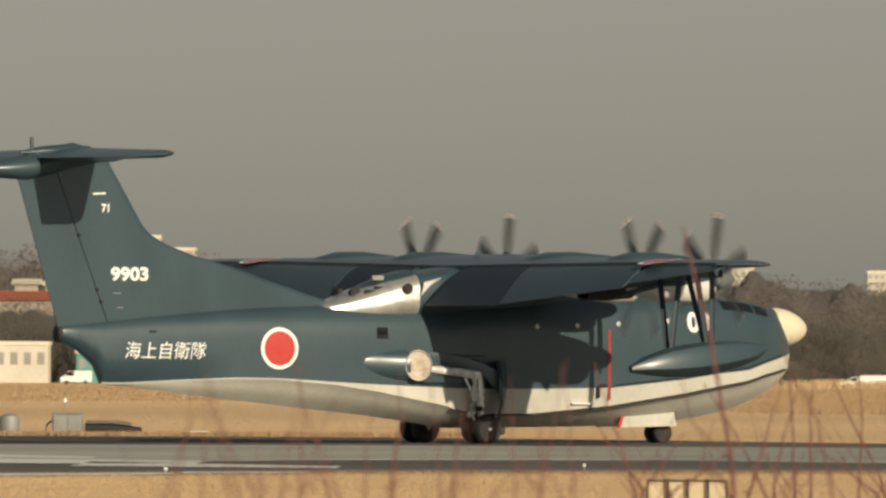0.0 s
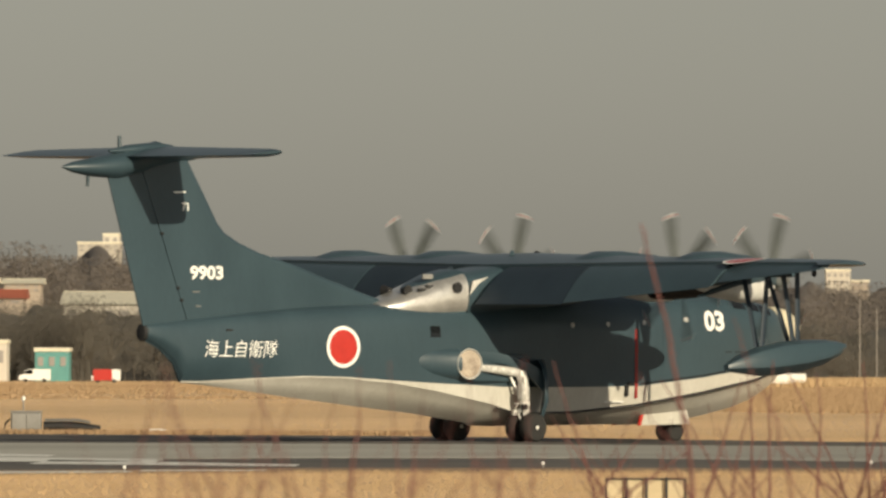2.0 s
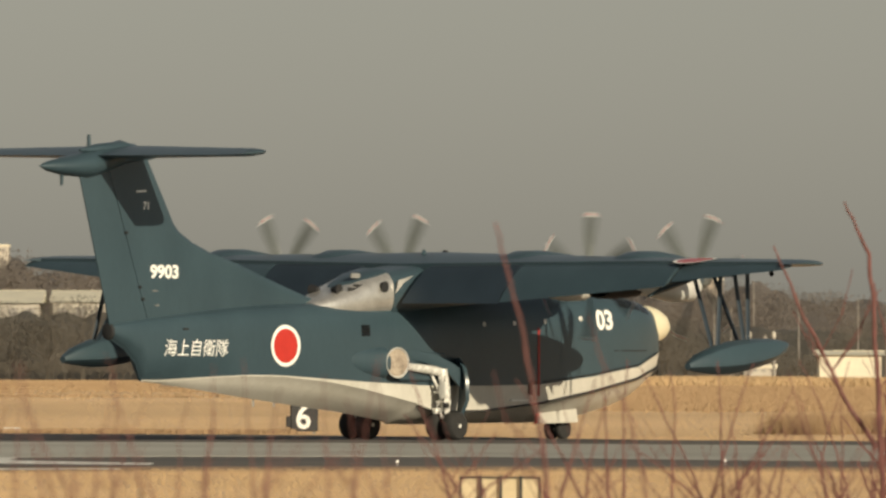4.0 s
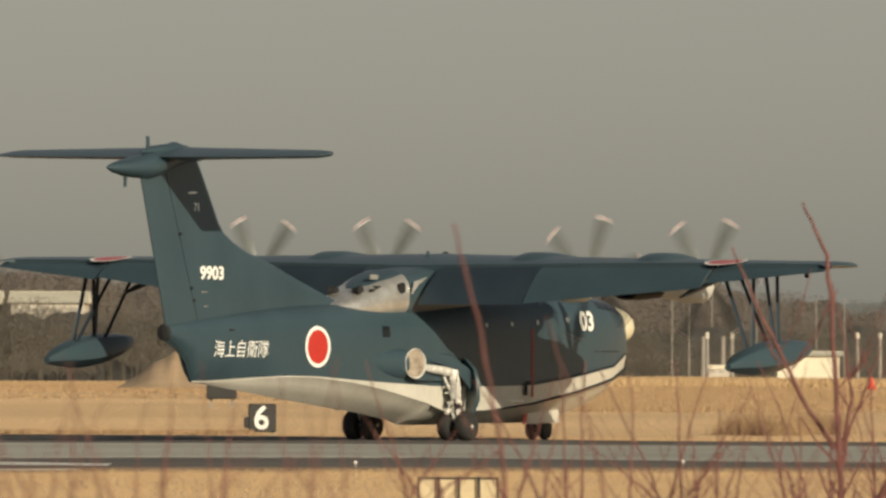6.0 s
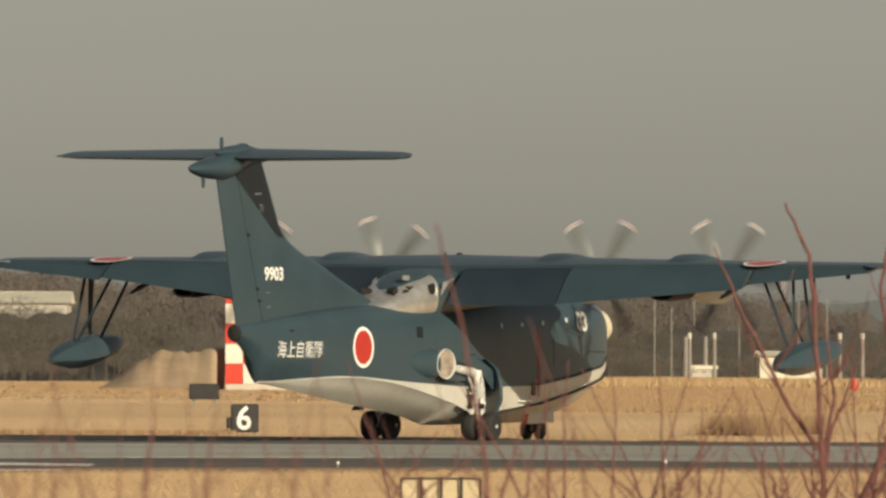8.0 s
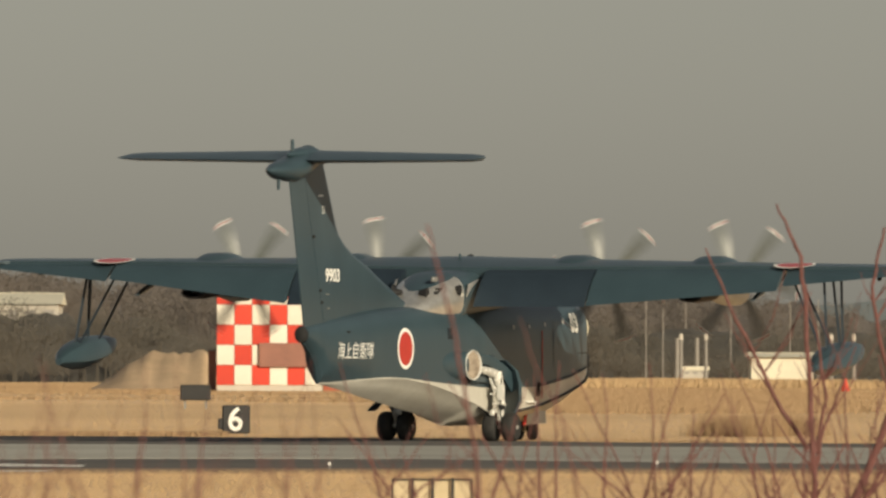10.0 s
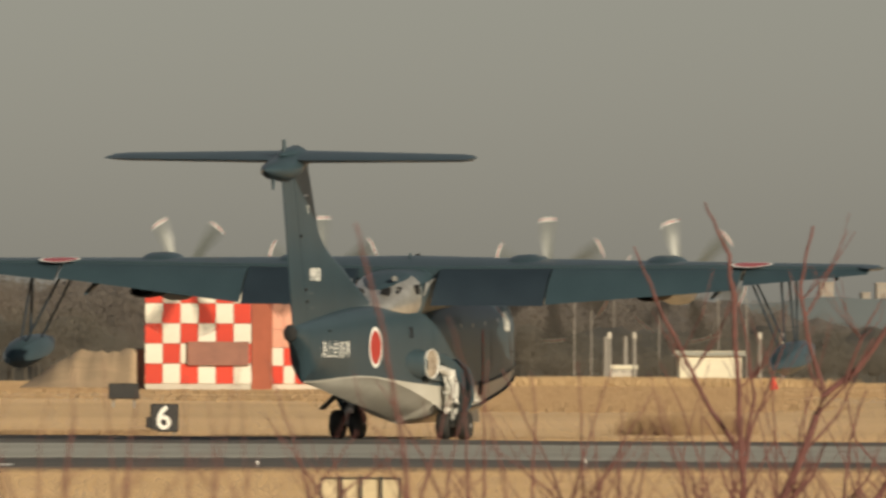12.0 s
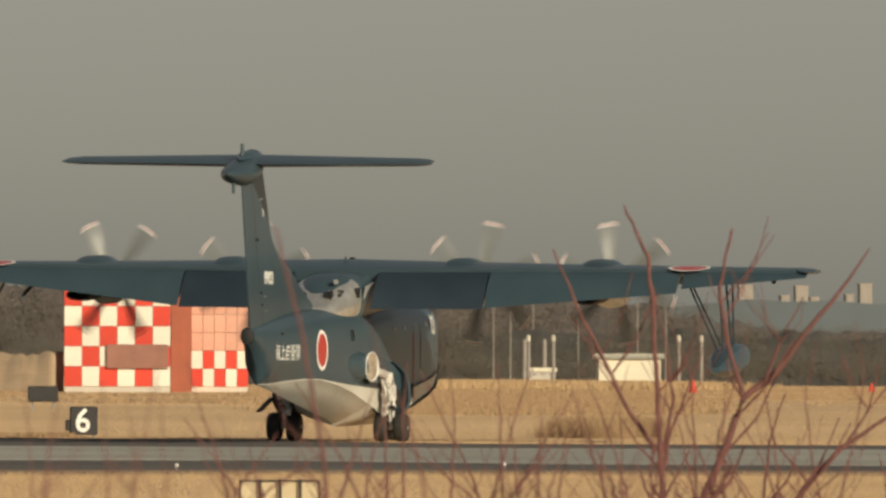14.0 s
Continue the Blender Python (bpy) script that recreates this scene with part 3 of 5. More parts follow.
# floats on struts
for sgn in (-1, 1):
    fy = sgn * 13.7
    rr = []
    for x, zk, zc, zt, w in ((3.1, 3.05, 3.1, 3.2, 0.05), (2.7, 2.75, 2.95, 3.3, 0.3), (2.0, 2.52, 2.8, 3.38, 0.45), (1.0, 2.34, 2.66, 3.4, 0.54), (0, 2.26, 2.58, 3.36, 0.55), (-0.9, 2.26, 2.55, 3.22, 0.5), (-1.7, 2.36, 2.56, 3.0, 0.36), (-2.35, 2.46, 2.55, 2.7, 0.12)):
        lift = 0.11 + 0.035 * x
        x += 0.5
        zk, zc, zt = zk + lift, zc + lift, zt + lift
        zm = (zc + zt) / 2
        rr.append([(x, fy, zk), (x, fy + w * .55, (zk + zc) / 2 - 0.02), (x, fy + w, zc), (x, fy + w, zm), (x, fy + w * .75, zt - (zt - zm) * .3), (x, fy + w * .35, zt - 0.02), (x, fy, zt),
                   (x, fy - w * .35, zt - 0.02), (x, fy - w * .75, zt - (zt - zm) * .3), (x, fy - w, zm), (x, fy - w, zc), (x, fy - w * .55, (zk + zc) / 2 - 0.02)])
    fl = part("float", loft(rr), BLUE, boat, "blue-grey wing-tip float")
    for (x0, y0), (x1, y1) in (((1.4, 12.1), (1.3, 13.5)), ((0.25, 12.2), (-0.3, 13.55)), ((1.35, 13.7), (1.3, 13.8)), ((0.3, 13.4), (-0.25, 13.7)), ((0.8, 13.55), (1.2, 13.75))):
        ztop = 5.95
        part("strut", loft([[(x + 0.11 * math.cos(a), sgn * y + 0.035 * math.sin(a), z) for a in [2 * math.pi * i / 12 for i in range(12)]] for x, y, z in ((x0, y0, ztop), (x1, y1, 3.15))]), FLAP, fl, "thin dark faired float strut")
    part("mooring_weight", loft([ring((0.6, sgn * 15.3, z), r, r, "z", 10) for z, r in ((5.95, 0.04), (5.76, 0.08), (5.68, 0.08), (5.63, 0.03))]), DARK, boat)


# landing gear
def wheel(name, r, w, x, y, parent):
    t = part(name, loft([ring((0, q, 0), rr, rr, "y", 28) for q, rr in ((-w / 2, r * .62), (-w / 2, r * .84), (-w * .36, r * .96), (-w * .15, r), (w * .15, r), (w * .36, r * .96), (w / 2, r * .84), (w / 2, r * .62))]), RUBBER, parent, "black tyre")
    t.matrix_basis = pose(x, y, r)
    part("rim", loft([ring((0, q, 0), rr, rr, "y", 20) for q, rr in ((-w * .42, r * .2), (-w * .3, r * .62), (w * .3, r * .62), (w * .42, r * .2))]), STEEL, t, "metal wheel rim")
    for k in range(6):
        b = part("rim_bolt", box(0.04, w * .86, 0.04, 0), DARK, t, smooth=False)
        b.matrix_basis = pose(r * .4 * math.cos(k * math.pi / 3), 0, r * .4 * math.sin(k * math.pi / 3))
    return t


wheels = []
for sgn in (-1, 1):
    leg = part("main_leg", tube([(0.0, sgn * 1.9, 0.5), (0.0, sgn * 1.9, 1.25), (-0.04, sgn * 1.87, 1.75), (-0.1, sgn * 1.74, 2.4)], [0.1, 0.12, 0.17, 0.2], 14), STEEL, boat, "bright metal main landing gear leg")
    part("axle", tube([(0, sgn * 1.3, 0.5), (0, sgn * 2.5, 0.5)], 0.07, 10), STEEL, leg)
    part("retraction_arm", tube([(-2.3, sgn * 1.45, 2.55), (-1.3, sgn * 1.66, 2.46), (-0.1, sgn * 1.72, 2.34)], [0.1, 0.14, 0.17], 10), STEEL, leg, "bright retraction arm")
    part("drag_brace", tube([(-0.5, sgn * 1.6, 2.3), (-0.1, sgn * 1.86, 1.3)], 0.05, 8), STEEL, leg)
    part("side_brace", tube([(0.35, sgn * 1.4, 2.3), (0.05, sgn * 1.86, 1.05)], 0.05, 8), STEEL, leg)
    part("torque_link", tube([(-0.1, sgn * 1.9, 1.35), (-0.34, sgn * 1.9, 0.95), (-0.08, sgn * 1.9, 0.55)], 0.045, 8), STEEL, leg)
    part("brake_hose", tube([(-0.16, sgn * 1.95, 2.2), (-0.28, sgn * 1.98, 1.5), (-0.2, sgn * 1.95, 0.9), (-0.05, sgn * 2.0, 0.6)], 0.02, 6), DARK, leg)
    part("lamp_plate", box(0.06, 0.26, 0.56, 0.05, (-0.34, sgn * 2.0, 1.72)), COWL, leg, "pale oblong plate on the leg")
    rg = random.Random(31)
    for k in range(9):
        z0, z1 = rg.uniform(0.6, 1.6), rg.uniform(1.2, 2.3)
        part("hydraulic_line", tube([(rg.uniform(-.3, .15), sgn * rg.uniform(1.6, 2.1), z0), (rg.uniform(-.35, .1), sgn * rg.uniform(1.6, 2.05), (z0 + z1) / 2), (rg.uniform(-.4, .1), sgn * rg.uniform(1.5, 1.9), z1)], rg.uniform(.018, .045), 6), STEEL, leg)
    for k in range(4):
        part("fitting", box(rg.uniform(.1, .22), rg.uniform(.1, .2), rg.uniform(.1, .25), 0.02, (rg.uniform(-.35, .1), sgn * rg.uniform(1.65, 2.05), rg.uniform(.8, 2.2))), STEEL if k % 2 else DARK, leg)
    for y in (1.56, 2.26):
        wheels.append((wheel("main_wheel", 0.5, 0.46, 0, sgn * y, boat), pose(0, sgn * y, 0.5), 0.5))
    pod = part("gear_pod", loft([ring((x, sgn * y, z), w, h, k=24, p=2.4) for x, y, z, w, h in ((-4.7, 0.88, 2.72, 0.1, 0.2), (-4.3, 0.82, 2.71, 0.33, 0.4), (-3.7, 0.86, 2.68, 0.43, 0.5), (-3.0, 0.98, 2.64, 0.49, 0.54), (-2.62, 1.1, 2.63, 0.5, 0.54), (-2.5, 1.1, 2.63, 0.4, 0.44))]), BLUE, boat, "bulged landing gear pod")
    nd = Vector((-0.3, sgn * 0.954, 0))
    tv = Vector((nd.y, -nd.x, 0))
    dc = Vector((-2.36, sgn * 1.68, 2.63))
    def dish(rows):
        return loft([[dc + nd * q + tv * (rr * math.cos(2 * math.pi * i / 28)) + Vector((0, 0, rr * 1.12 * math.sin(2 * math.pi * i / 28))) for i in range(28)] for q, rr in rows])

    bowl = part("pod_dish", dish(((-0.2, 0.38), (-0.02, 0.47), (0.02, 0.45), (-0.02, 0.42), (-0.05, 0.41))), COWL, pod, "bright metal rim of the wheel recess")
    part("recess", dish(((-0.03, 0.415), (-0.16, 0.36), (-0.28, 0.24), (-0.32, 0.02))), RECESS, bowl, "dull brownish metal wheel recess")
    part("bay_panel", box(2.5, 0.1, 0.95, 0.05, (-0.85, sgn * 1.5, 2.5)), BLUE, boat, "inner wall of the open gear bay")
    door = loft([[(x, sgn * yy, z) for x, yy, z in ((x0, y0, z0), (x0 + 0.1, y0 + 0.07, z0), (x1 + 0.1, y1 + 0.07, z0), (x1, y1, z0))] for z0, x0, y0, x1, y1 in
                 ((0.75, 0.45, 2.1, 0.75, 1.7), (1.4, 0.4, 2.42, 1.0, 1.6), (2.0, 0.4, 2.4, 1.15, 1.5), (2.45, 0.45, 2.25, 1.2, 1.42), (2.8, 0.6, 1.8, 1.15, 1.4))])
    part("gear_door", door, BLUE, boat, "open blue main gear door")
    roof = []
    for x, yo, zo in ((-2.3, 1.36, 3.06), (-1.6, 1.42, 3.05), (-0.9, 1.5, 3.0), (-0.2, 1.66, 2.88), (0.35, 1.95, 2.66), (0.7, 2.0, 2.46)):
        top = [(x, sgn * (1.1 + (yo - 1.1) * q), zo + 0.16 - 0.3 * q ** 2.4) for q in (0, 0.35, 0.65, 0.85, 1.0)]
        roof.append(top + [(px, py * 0.985, pz - 0.05) for px, py, pz in top[::-1]])
    out_y = lambda x: 1.46 + 0.62 * ((x + 1.95) / 2.7) ** 1.3
    skin = [(-1.95, 3.08, 2.78), (-1.4, 3.05, 2.72), (-0.9, 2.98, 2.64), (-0.4, 2.86, 2.52), (0.05, 2.7, 2.3), (0.4, 2.52, 1.95), (0.75, 2.3, 1.6)]
    part("bay_skin", loft([[(x, sgn * out_y(x), z1), (x, sgn * (out_y(x) + 0.05), z1), (x, sgn * (out_y(x) + 0.07), (z0 + z1) / 2), (x, sgn * (out_y(x) + 0.03), z0), (x, sgn * (out_y(x) - 0.02), z0)] for x, z1, z0 in skin]), BLUE, boat, "blue-grey outer skin over the gear bay")
    part("bay_roof", loft(roof), BLUE, boat, "bulged blue-grey fairing over the gear bay")
    if sgn > 0:
        part("lower_door", loft([[(x, sgn * 2.35, 1.5), (x, sgn * 2.4, 1.52), (x, sgn * 2.9, 1.02), (x, sgn * 2.85, 1.0)] for x in (-0.3, 0.5)]), BLUE, boat, "open lower gear door")
nleg = part("nose_leg", tube([(8.43, 0, 0.35), (8.4, 0, 1.2)], [0.08, 0.1], 10), STEEL, boat, "nose gear leg")
part("nose_axle", tube([(8.43, -0.32, 0.36), (8.43, 0.32, 0.36)], 0.05, 8), STEEL, nleg)
for y in (-0.25, 0.25):
    wheels.append((wheel("nose_wheel", 0.36, 0.24, 8.43, y, boat), pose(8.43, y, 0.36), 0.36))
for sgn in (-1, 1):
    part("nose_gear_door", prism([(6.6, 1.16), (8.6, 1.2), (8.75, 0.6), (6.4, 0.55)], sgn * 0.62, sgn * 0.66), HULL, boat, "white nose gear door, open")
    part("door_edge", prism([(6.34, 0.55), (6.46, 0.55), (6.66, 1.16), (6.54, 1.16)], sgn * 0.6, sgn * 0.68), RED, boat, "red door edge")


# ---------------- the ground ----------------
def far(a, d):
    """Sideways place of bearing a (in 1/23400 of a radian from the fence) at distance d."""
    return a * d / 23400.0


def up(v, d):
    """Height of a line of sight v below the horizon (same unit), at distance d."""
    return EYE[2] - v * d / 23400.0


def sheet(name, poly, z, material, label, category):
    bm = bmesh.new()
    bm.faces.new([bm.verts.new((x, y, z)) for x, y in poly])
    return tagged(part(name, bm, material, None, label, smooth=False), label, category, kind="structure")


gb = bmesh.new()
cols = [-4500, -1500, -500, -200, -100, -60, -30, 0, 30, 60, 100, 200, 500, 1500, 4500]
rws = [-4500, -800, -200, 0, 40, 120, 200, 300, 450, 600, 800, 1100, 1600, 2400, 4800]
gv = [[gb.verts.new((x, y, 0)) for x in cols] for y in rws]
for a, b in zip(gv, gv[1:]):
    for i in range(len(cols) - 1):
        gb.faces.new((a[i], a[i + 1], b[i + 1], b[i]))
ground = tagged(part("ground", gb, SOIL, None, "", smooth=False), "flat airfield of dry winter turf", "ground", kind="structure")


def strip(name, near, farr, z, material, label, category):
    """A paved band between two edges, each a list of x, y."""
    poly = near + farr[::-1]
    bm = loft([[(x, y, z) for x, y in poly], [(x, y, -0.3) for x, y in poly]])
    return tagged(part(name, bm, material, None, label, smooth=False), label, category, kind="structure")


EDGE_X = (-400, -60, -22, -8, 0, 8, 20, 60, 400)
E_NEAR = list(zip(EDGE_X, (255, 290, 316, 337, 340, 342, 342, 345, 345)))
E_MID1 = list(zip(EDGE_X, (330, 340, 350, 370, 372, 361, 357, 357, 357)))
E_MID2 = list(zip(EDGE_X, (432, 432, 432, 432, 430, 427, 426, 424, 420)))
E_FAR = list(zip(EDGE_X, (487, 470, 466, 462, 450, 434, 431, 428, 425)))
strip("taxiway_shoulder", E_NEAR, E_MID1, 0.02, ASPHALT, "dark asphalt shoulder of the taxiway", "taxiway")
strip("bare_verge", [(x, y - 15) for x, y in E_NEAR], E_NEAR, 0.012, BARE, "strip of bare brown earth beside the taxiway", "ground")
strip("taxiway", E_MID1, E_MID2, 0.028, CONCRETE, "worn grey taxiway surface", "taxiway")
strip("taxiway_far_shoulder", E_MID2, [(x, y + 18) for x, y in E_FAR], 0.02, ASPHALT, "dark asphalt beyond the taxiway", "taxiway")


# painted lines on the left of the taxiway
def line(a0, v0, a1, v1, thick0, thick1):
    """A painted stripe between two lines of sight, thick in metres along the view."""
    d0, d1 = EYE[2] * 23400 / v0, EYE[2] * 23400 / v1
    bm = loft([[(far(a0, d0), d0 - thick0, 0.03), (far(a0, d0), d0 + thick0, 0.03), (far(a0, d0), d0 + thick0, 0.034), (far(a0, d0), d0 - thick0, 0.034)],
               [(far(a1, d1), d1 - thick1, 0.03), (far(a1, d1), d1 + thick1, 0.03), (far(a1, d1), d1 + thick1, 0.034), (far(a1, d1), d1 - thick1, 0.034)]])
    return tagged(part("marking", bm, PAINT, None, smooth=False), "worn white painted taxiway line", "marking", "taxiway lines", "structure")


line(-1500, 164, -980, 172, 7, 3)
line(-1500, 176, -790, 180, 11, 5)
line(-1000, 183, -545, 188, 7, 3)
line(-1500, 206, -840, 200, 4, 2)
line(-820, 198, -600, 197, 2, 1)


# ---------------- grass and scrub ----------------
def shade(me, normals):
    """Soft shading for blades and leaves: a whole tuft or crown shades as one rounded mass."""
    at = me.attributes.new("custom_normal", "FLOAT_VECTOR", "POINT")
    at.data.foreach_set("vector", (normals / np.linalg.norm(normals, axis=1)[:, None]).astype(np.float32).ravel())


def tufts(name, count, place, hgt, wid, material, label, seed, fan=3):
    """Many upright leaning blades."""
    rng = np.random.default_rng(seed)
    x, y = place(rng, count)
    vs = []
    h = hgt * (0.45 + 0.75 * rng.random((count, fan)))
    ang = rng.random((count, fan)) * math.pi
    ln = rng.normal(0, 0.35, (count, fan, 2))
    of = rng.normal(0, wid * 0.6, (count, fan, 2))
    for k in range(fan):
        bx, by = x + of[:, k, 0], y + of[:, k, 1]
        dx, dy = np.cos(ang[:, k]) * wid / 2, np.sin(ang[:, k]) * wid / 2
        tx, ty = bx + ln[:, k, 0] * h[:, k], by + ln[:, k, 1] * h[:, k]
        a = np.stack([bx - dx, by - dy, np.full(count, -0.03)], 1)
        b = np.stack([bx + dx, by + dy, np.full(count, -0.03)], 1)
        c = np.stack([tx, ty, h[:, k]], 1)
        vs.append(np.stack([a, b, c], 1).reshape(-1, 3))
    v = np.concatenate(vs)
    me = bpy.data.meshes.new(name)
    me.from_pydata(v.tolist(), [], np.arange(len(v)).reshape(-1, 3).tolist())
    me.materials.append(material)
    soft = np.tile(np.array((0.15, -0.42, 0.895)), (len(v), 1)) + np.repeat(rng.normal(0, 0.12, (len(v) // 3, 3)), 3, 0)
    shade(me, soft)
    return tagged(new(name, me), label, "grass", kind="stuff")


def band(y0, y1, half, power=1.0):
    def place(rng, n):
        y = y0 + (y1 - y0) * rng.random(n) ** power
        x = (rng.random(n) * 2 - 1) * (half * y / 450.0)
        return x, y
    return place


def near_band(rng, n):
    x = (rng.random(n) * 2 - 1) * 26
    edge = np.interp(x, [p[0] for p in E_NEAR], [p[1] for p in E_NEAR])
    return x, edge - 8 - rng.random(n) ** 2 * 6 - rng.random(n) ** 1.1 * (edge - 225)


def far_band(rng, n):
    x = (rng.random(n) * 2 - 1) * 46
    edge = np.interp(x, [p[0] for p in E_FAR], [p[1] + 18 for p in E_FAR])
    return x * (0.9 + 0.6 * rng.random(n)), edge + 1.0 + rng.random(n) ** 1.5 * 420


tufts("near_grass", 150000, near_band, 0.06, 0.012, GRASS, "dry straw-coloured mown grass by the taxiway", 1)
tufts("field_grass", 220000, far_band, 0.06, 0.014, GRASS, "dry straw-coloured grass beyond the taxiway", 2)
tufts("far_grass", 80000, band(840, 1650, 44, 0.5), 0.14, 0.11, FARG, "pale dry grass of the far airfield", 3)


def clumps(rng, n):
    c = np.stack([rng.random(90) * 170 - 85, 900 + rng.random(90) * 520], 1)
    i = rng.integers(0, 90, n)
    return c[i, 0] + rng.normal(0, 6, n), c[i, 1] + rng.normal(0, 8, n)


tufts("scrub", 40000, clumps, 0.2, 0.16, SCRUB, "brown dry scrub on the far airfield", 4)


def verge(rng, n):
    x = rng.random(n) * 34 - 40
    return x, 483 + rng.random(n) * 5


# reeds added to imitate the pale exhaust haze low over the field
def haze_reed_beds(rng, n):
    c = np.stack([far(1, 1) * 1500 * (rng.random(26) * 330 + 400), 1380 + rng.random(26) * 180], 1)
    i = rng.integers(0, 26, n)
    return c[i, 0] + rng.normal(0, 4.5, n), c[i, 1] + rng.normal(0, 10, n)


tufts("reeds", 14000, haze_reed_beds, 0.9, 0.16, GRASS, "tall pale reeds added in place of exhaust haze on the far field", 6)


def rough_patch(rng, n):
    """Long brown grass that was not mown, in low mounds beyond the pavement."""
    c = np.stack([far(1, 1) * (rng.random(60) * 560 + 190), 730 + rng.random(60) ** 1.3 * 480], 1)
    c[:, 0] *= c[:, 1]
    i = rng.integers(0, 60, n)
    return c[i, 0] + rng.normal(0, 2.6, n), c[i, 1] + rng.normal(0, 14, n)


def bush_patch(rng, n):
    c = np.array([(far(a, d), d) for a, d in ((575, 492), (600, 496), (630, 490), (655, 494), (690, 500), (725, 498))])
    i = rng.integers(0, 6, n)
    return c[i, 0] + rng.normal(0, 0.45, n), c[i, 1] + rng.normal(0, 0.9, n)


tufts("rough_grass", 45000, rough_patch, 0.3, 0.07, SCRUB, "long unmown brown grass on the field", 7)
tufts("brown_bush", 3600, bush_patch, 0.85, 0.02, SCRUB, "low brown leafless bushes beyond the taxiway", 8)
tufts("verge_weeds", 4500, verge, 0.2, 0.07, SCRUB, "brown weeds along the pavement edge", 5)


# ---------------- distant woods ----------------
def woods(name, trees, material, label, seed, leafy=1.0, per=1500):
    """Crowns of small slanted leaves or twig sprays round forked trunks; trees: x, y, height, spread."""
    rng = np.random.default_rng(seed)
    out, nrm = [], []
    for x, y, h, w in trees:
        base = np.array((x, y, 0.0))
        ang, s = rng.random(7) * 6.283, 0.25 + 0.6 * rng.random(7)
        tips = base + np.stack([np.cos(ang) * w * 0.58 * s, np.sin(ang) * w * 0.58 * s, h * (0.45 + 0.5 * rng.random(7) * (1.15 - 0.4 * s))], 1)
        r = 0.02 * h
        trunk = [[base + (-r, 0, -0.1), base + (r, 0, -0.1), base + (0, 0, h * 0.7)], [base + (0, -r, -0.1), base + (0, r, -0.1), base + (0, 0, h * 0.7)]]
        fork = base + (0, 0, h * 0.28)
        trunk += [[fork + (-r * .6, 0, 0), fork + (r * .6, 0, 0), t] for t in tips]
        out.append(np.array(trunk))
        nrm.append(np.tile((0.0, -0.8, 0.6), (len(trunk) * 3, 1)))
        c = tips[rng.integers(0, 7, per)] + np.clip(rng.normal(0, 1, (per, 3)), -1.35, 1.35) * (w * 0.16, w * 0.16, h * 0.11)
        c[:, 2] = np.maximum(c[:, 2], 0.2 + 0.3 * rng.random(per))
        size = ((0.16 + 0.3 * rng.random(per)) * w * 0.1 * leafy)[:, None]
        u, v = rng.normal(0, 1, (per, 3)), rng.normal(0, 1, (per, 3))
        u[:, 2] = np.abs(u[:, 2]) * 1.4
        u = u / np.linalg.norm(u, axis=1)[:, None] * size
        v = v / np.linalg.norm(v, axis=1)[:, None] * size * 0.55
        out.append(np.stack([c - u, c + u, c + v], 1))
        outward = (c - base - (0, 0, h * 0.5)) / (w * 0.5, w * 0.5, h * 0.5) + (0, 0, 0.5) + rng.normal(0, 0.25, (per, 3))
        nrm.append(np.repeat(outward, 3, 0))
    vs = np.concatenate(out).reshape(-1, 3)
    fs = np.arange(len(vs)).reshape(-1, 3).tolist()
    me = bpy.data.meshes.new(name)
    me.from_pydata(vs.tolist(), [], fs)
    me.materials.append(material)
    shade(me, np.concatenate(nrm))
    return tagged(new(name, me), label, "trees", kind="stuff")


rt = random.Random(5)
TREE_TOP = [(-1700, 462), (-1145, 452), (-960, 448), (-800, 470), (-600, 486), (-430, 500), (-200, 500), (150, 496), (350, 500), (480, 508), (640, 520), (800, 540), (900, 562), (970, 574), (1250, 580)]
top_at = lambda a: float(np.interp(a, [p[0] for p in TREE_TOP], [p[1] for p in TREE_TOP]))
trees = []
for i in range(460):
    a = rt.uniform(-1700, 1250)
    d = rt.uniform(2000, 2300)
    h = up(top_at(a) - 640, d) * rt.uniform(0.8, 1.03)
    trees.append((far(a, d), d, h, h * rt.uniform(0.55, 0.9)))
woods("winter_woods", trees, WOOD_FAR, "bare brown winter woods on the skyline", 11, 0.75)
HEDGE = [(-1700, 545), (-1145, 540), (-980, 540), (-800, 548), (-600, 548), (-430, 560), (-330, 600), (-200, 600), (150, 560), (300, 560), (430, 575), (640, 575), (1250, 582)]
hedge_at = lambda a: float(np.interp(a, [p[0] for p in HEDGE], [p[1] for p in HEDGE]))
trees = []
for i in range(260):
    a = rt.uniform(-1700, 1250)
    d = rt.uniform(1690, 1780)
    h = up(hedge_at(a) - 640, d) * rt.uniform(0.75, 1.08)
    trees.append((far(a, d), d, h, h * rt.uniform(0.7, 1.1)))
woods("evergreen_belt", trees, EVERGREEN, "dark belt of evergreen trees along the field", 12, 0.6, 1700)
trees = []
for i in range(60):
    a = rt.gauss(-985, 60) if i < 36 else rt.gauss(-1150, 70)
    d = rt.uniform(1655, 1680)
    h = up((520 + abs(a + 985) * 0.18 if i < 36 else 545) - 640, d) * rt.uniform(0.6, 1.0)
    trees.append((far(a, d), d, h, h * rt.uniform(0.6, 0.9)))
woods("field_thicket", trees, EVERGREEN, "dark thicket at the edge of the field", 14, 0.5, 1700)
trees = []
for i in range(300):
    a = rt.uniform(-1700, 1250)
    d = rt.uniform(1660, 1690)
    h = rt.uniform(2.0, 4.2)
    trees.append((far(a, d), d, h, h * 1.5))
woods("field_hedge", trees, EVERGREEN, "low dark hedge at the foot of the trees", 13, 0.7, 600)

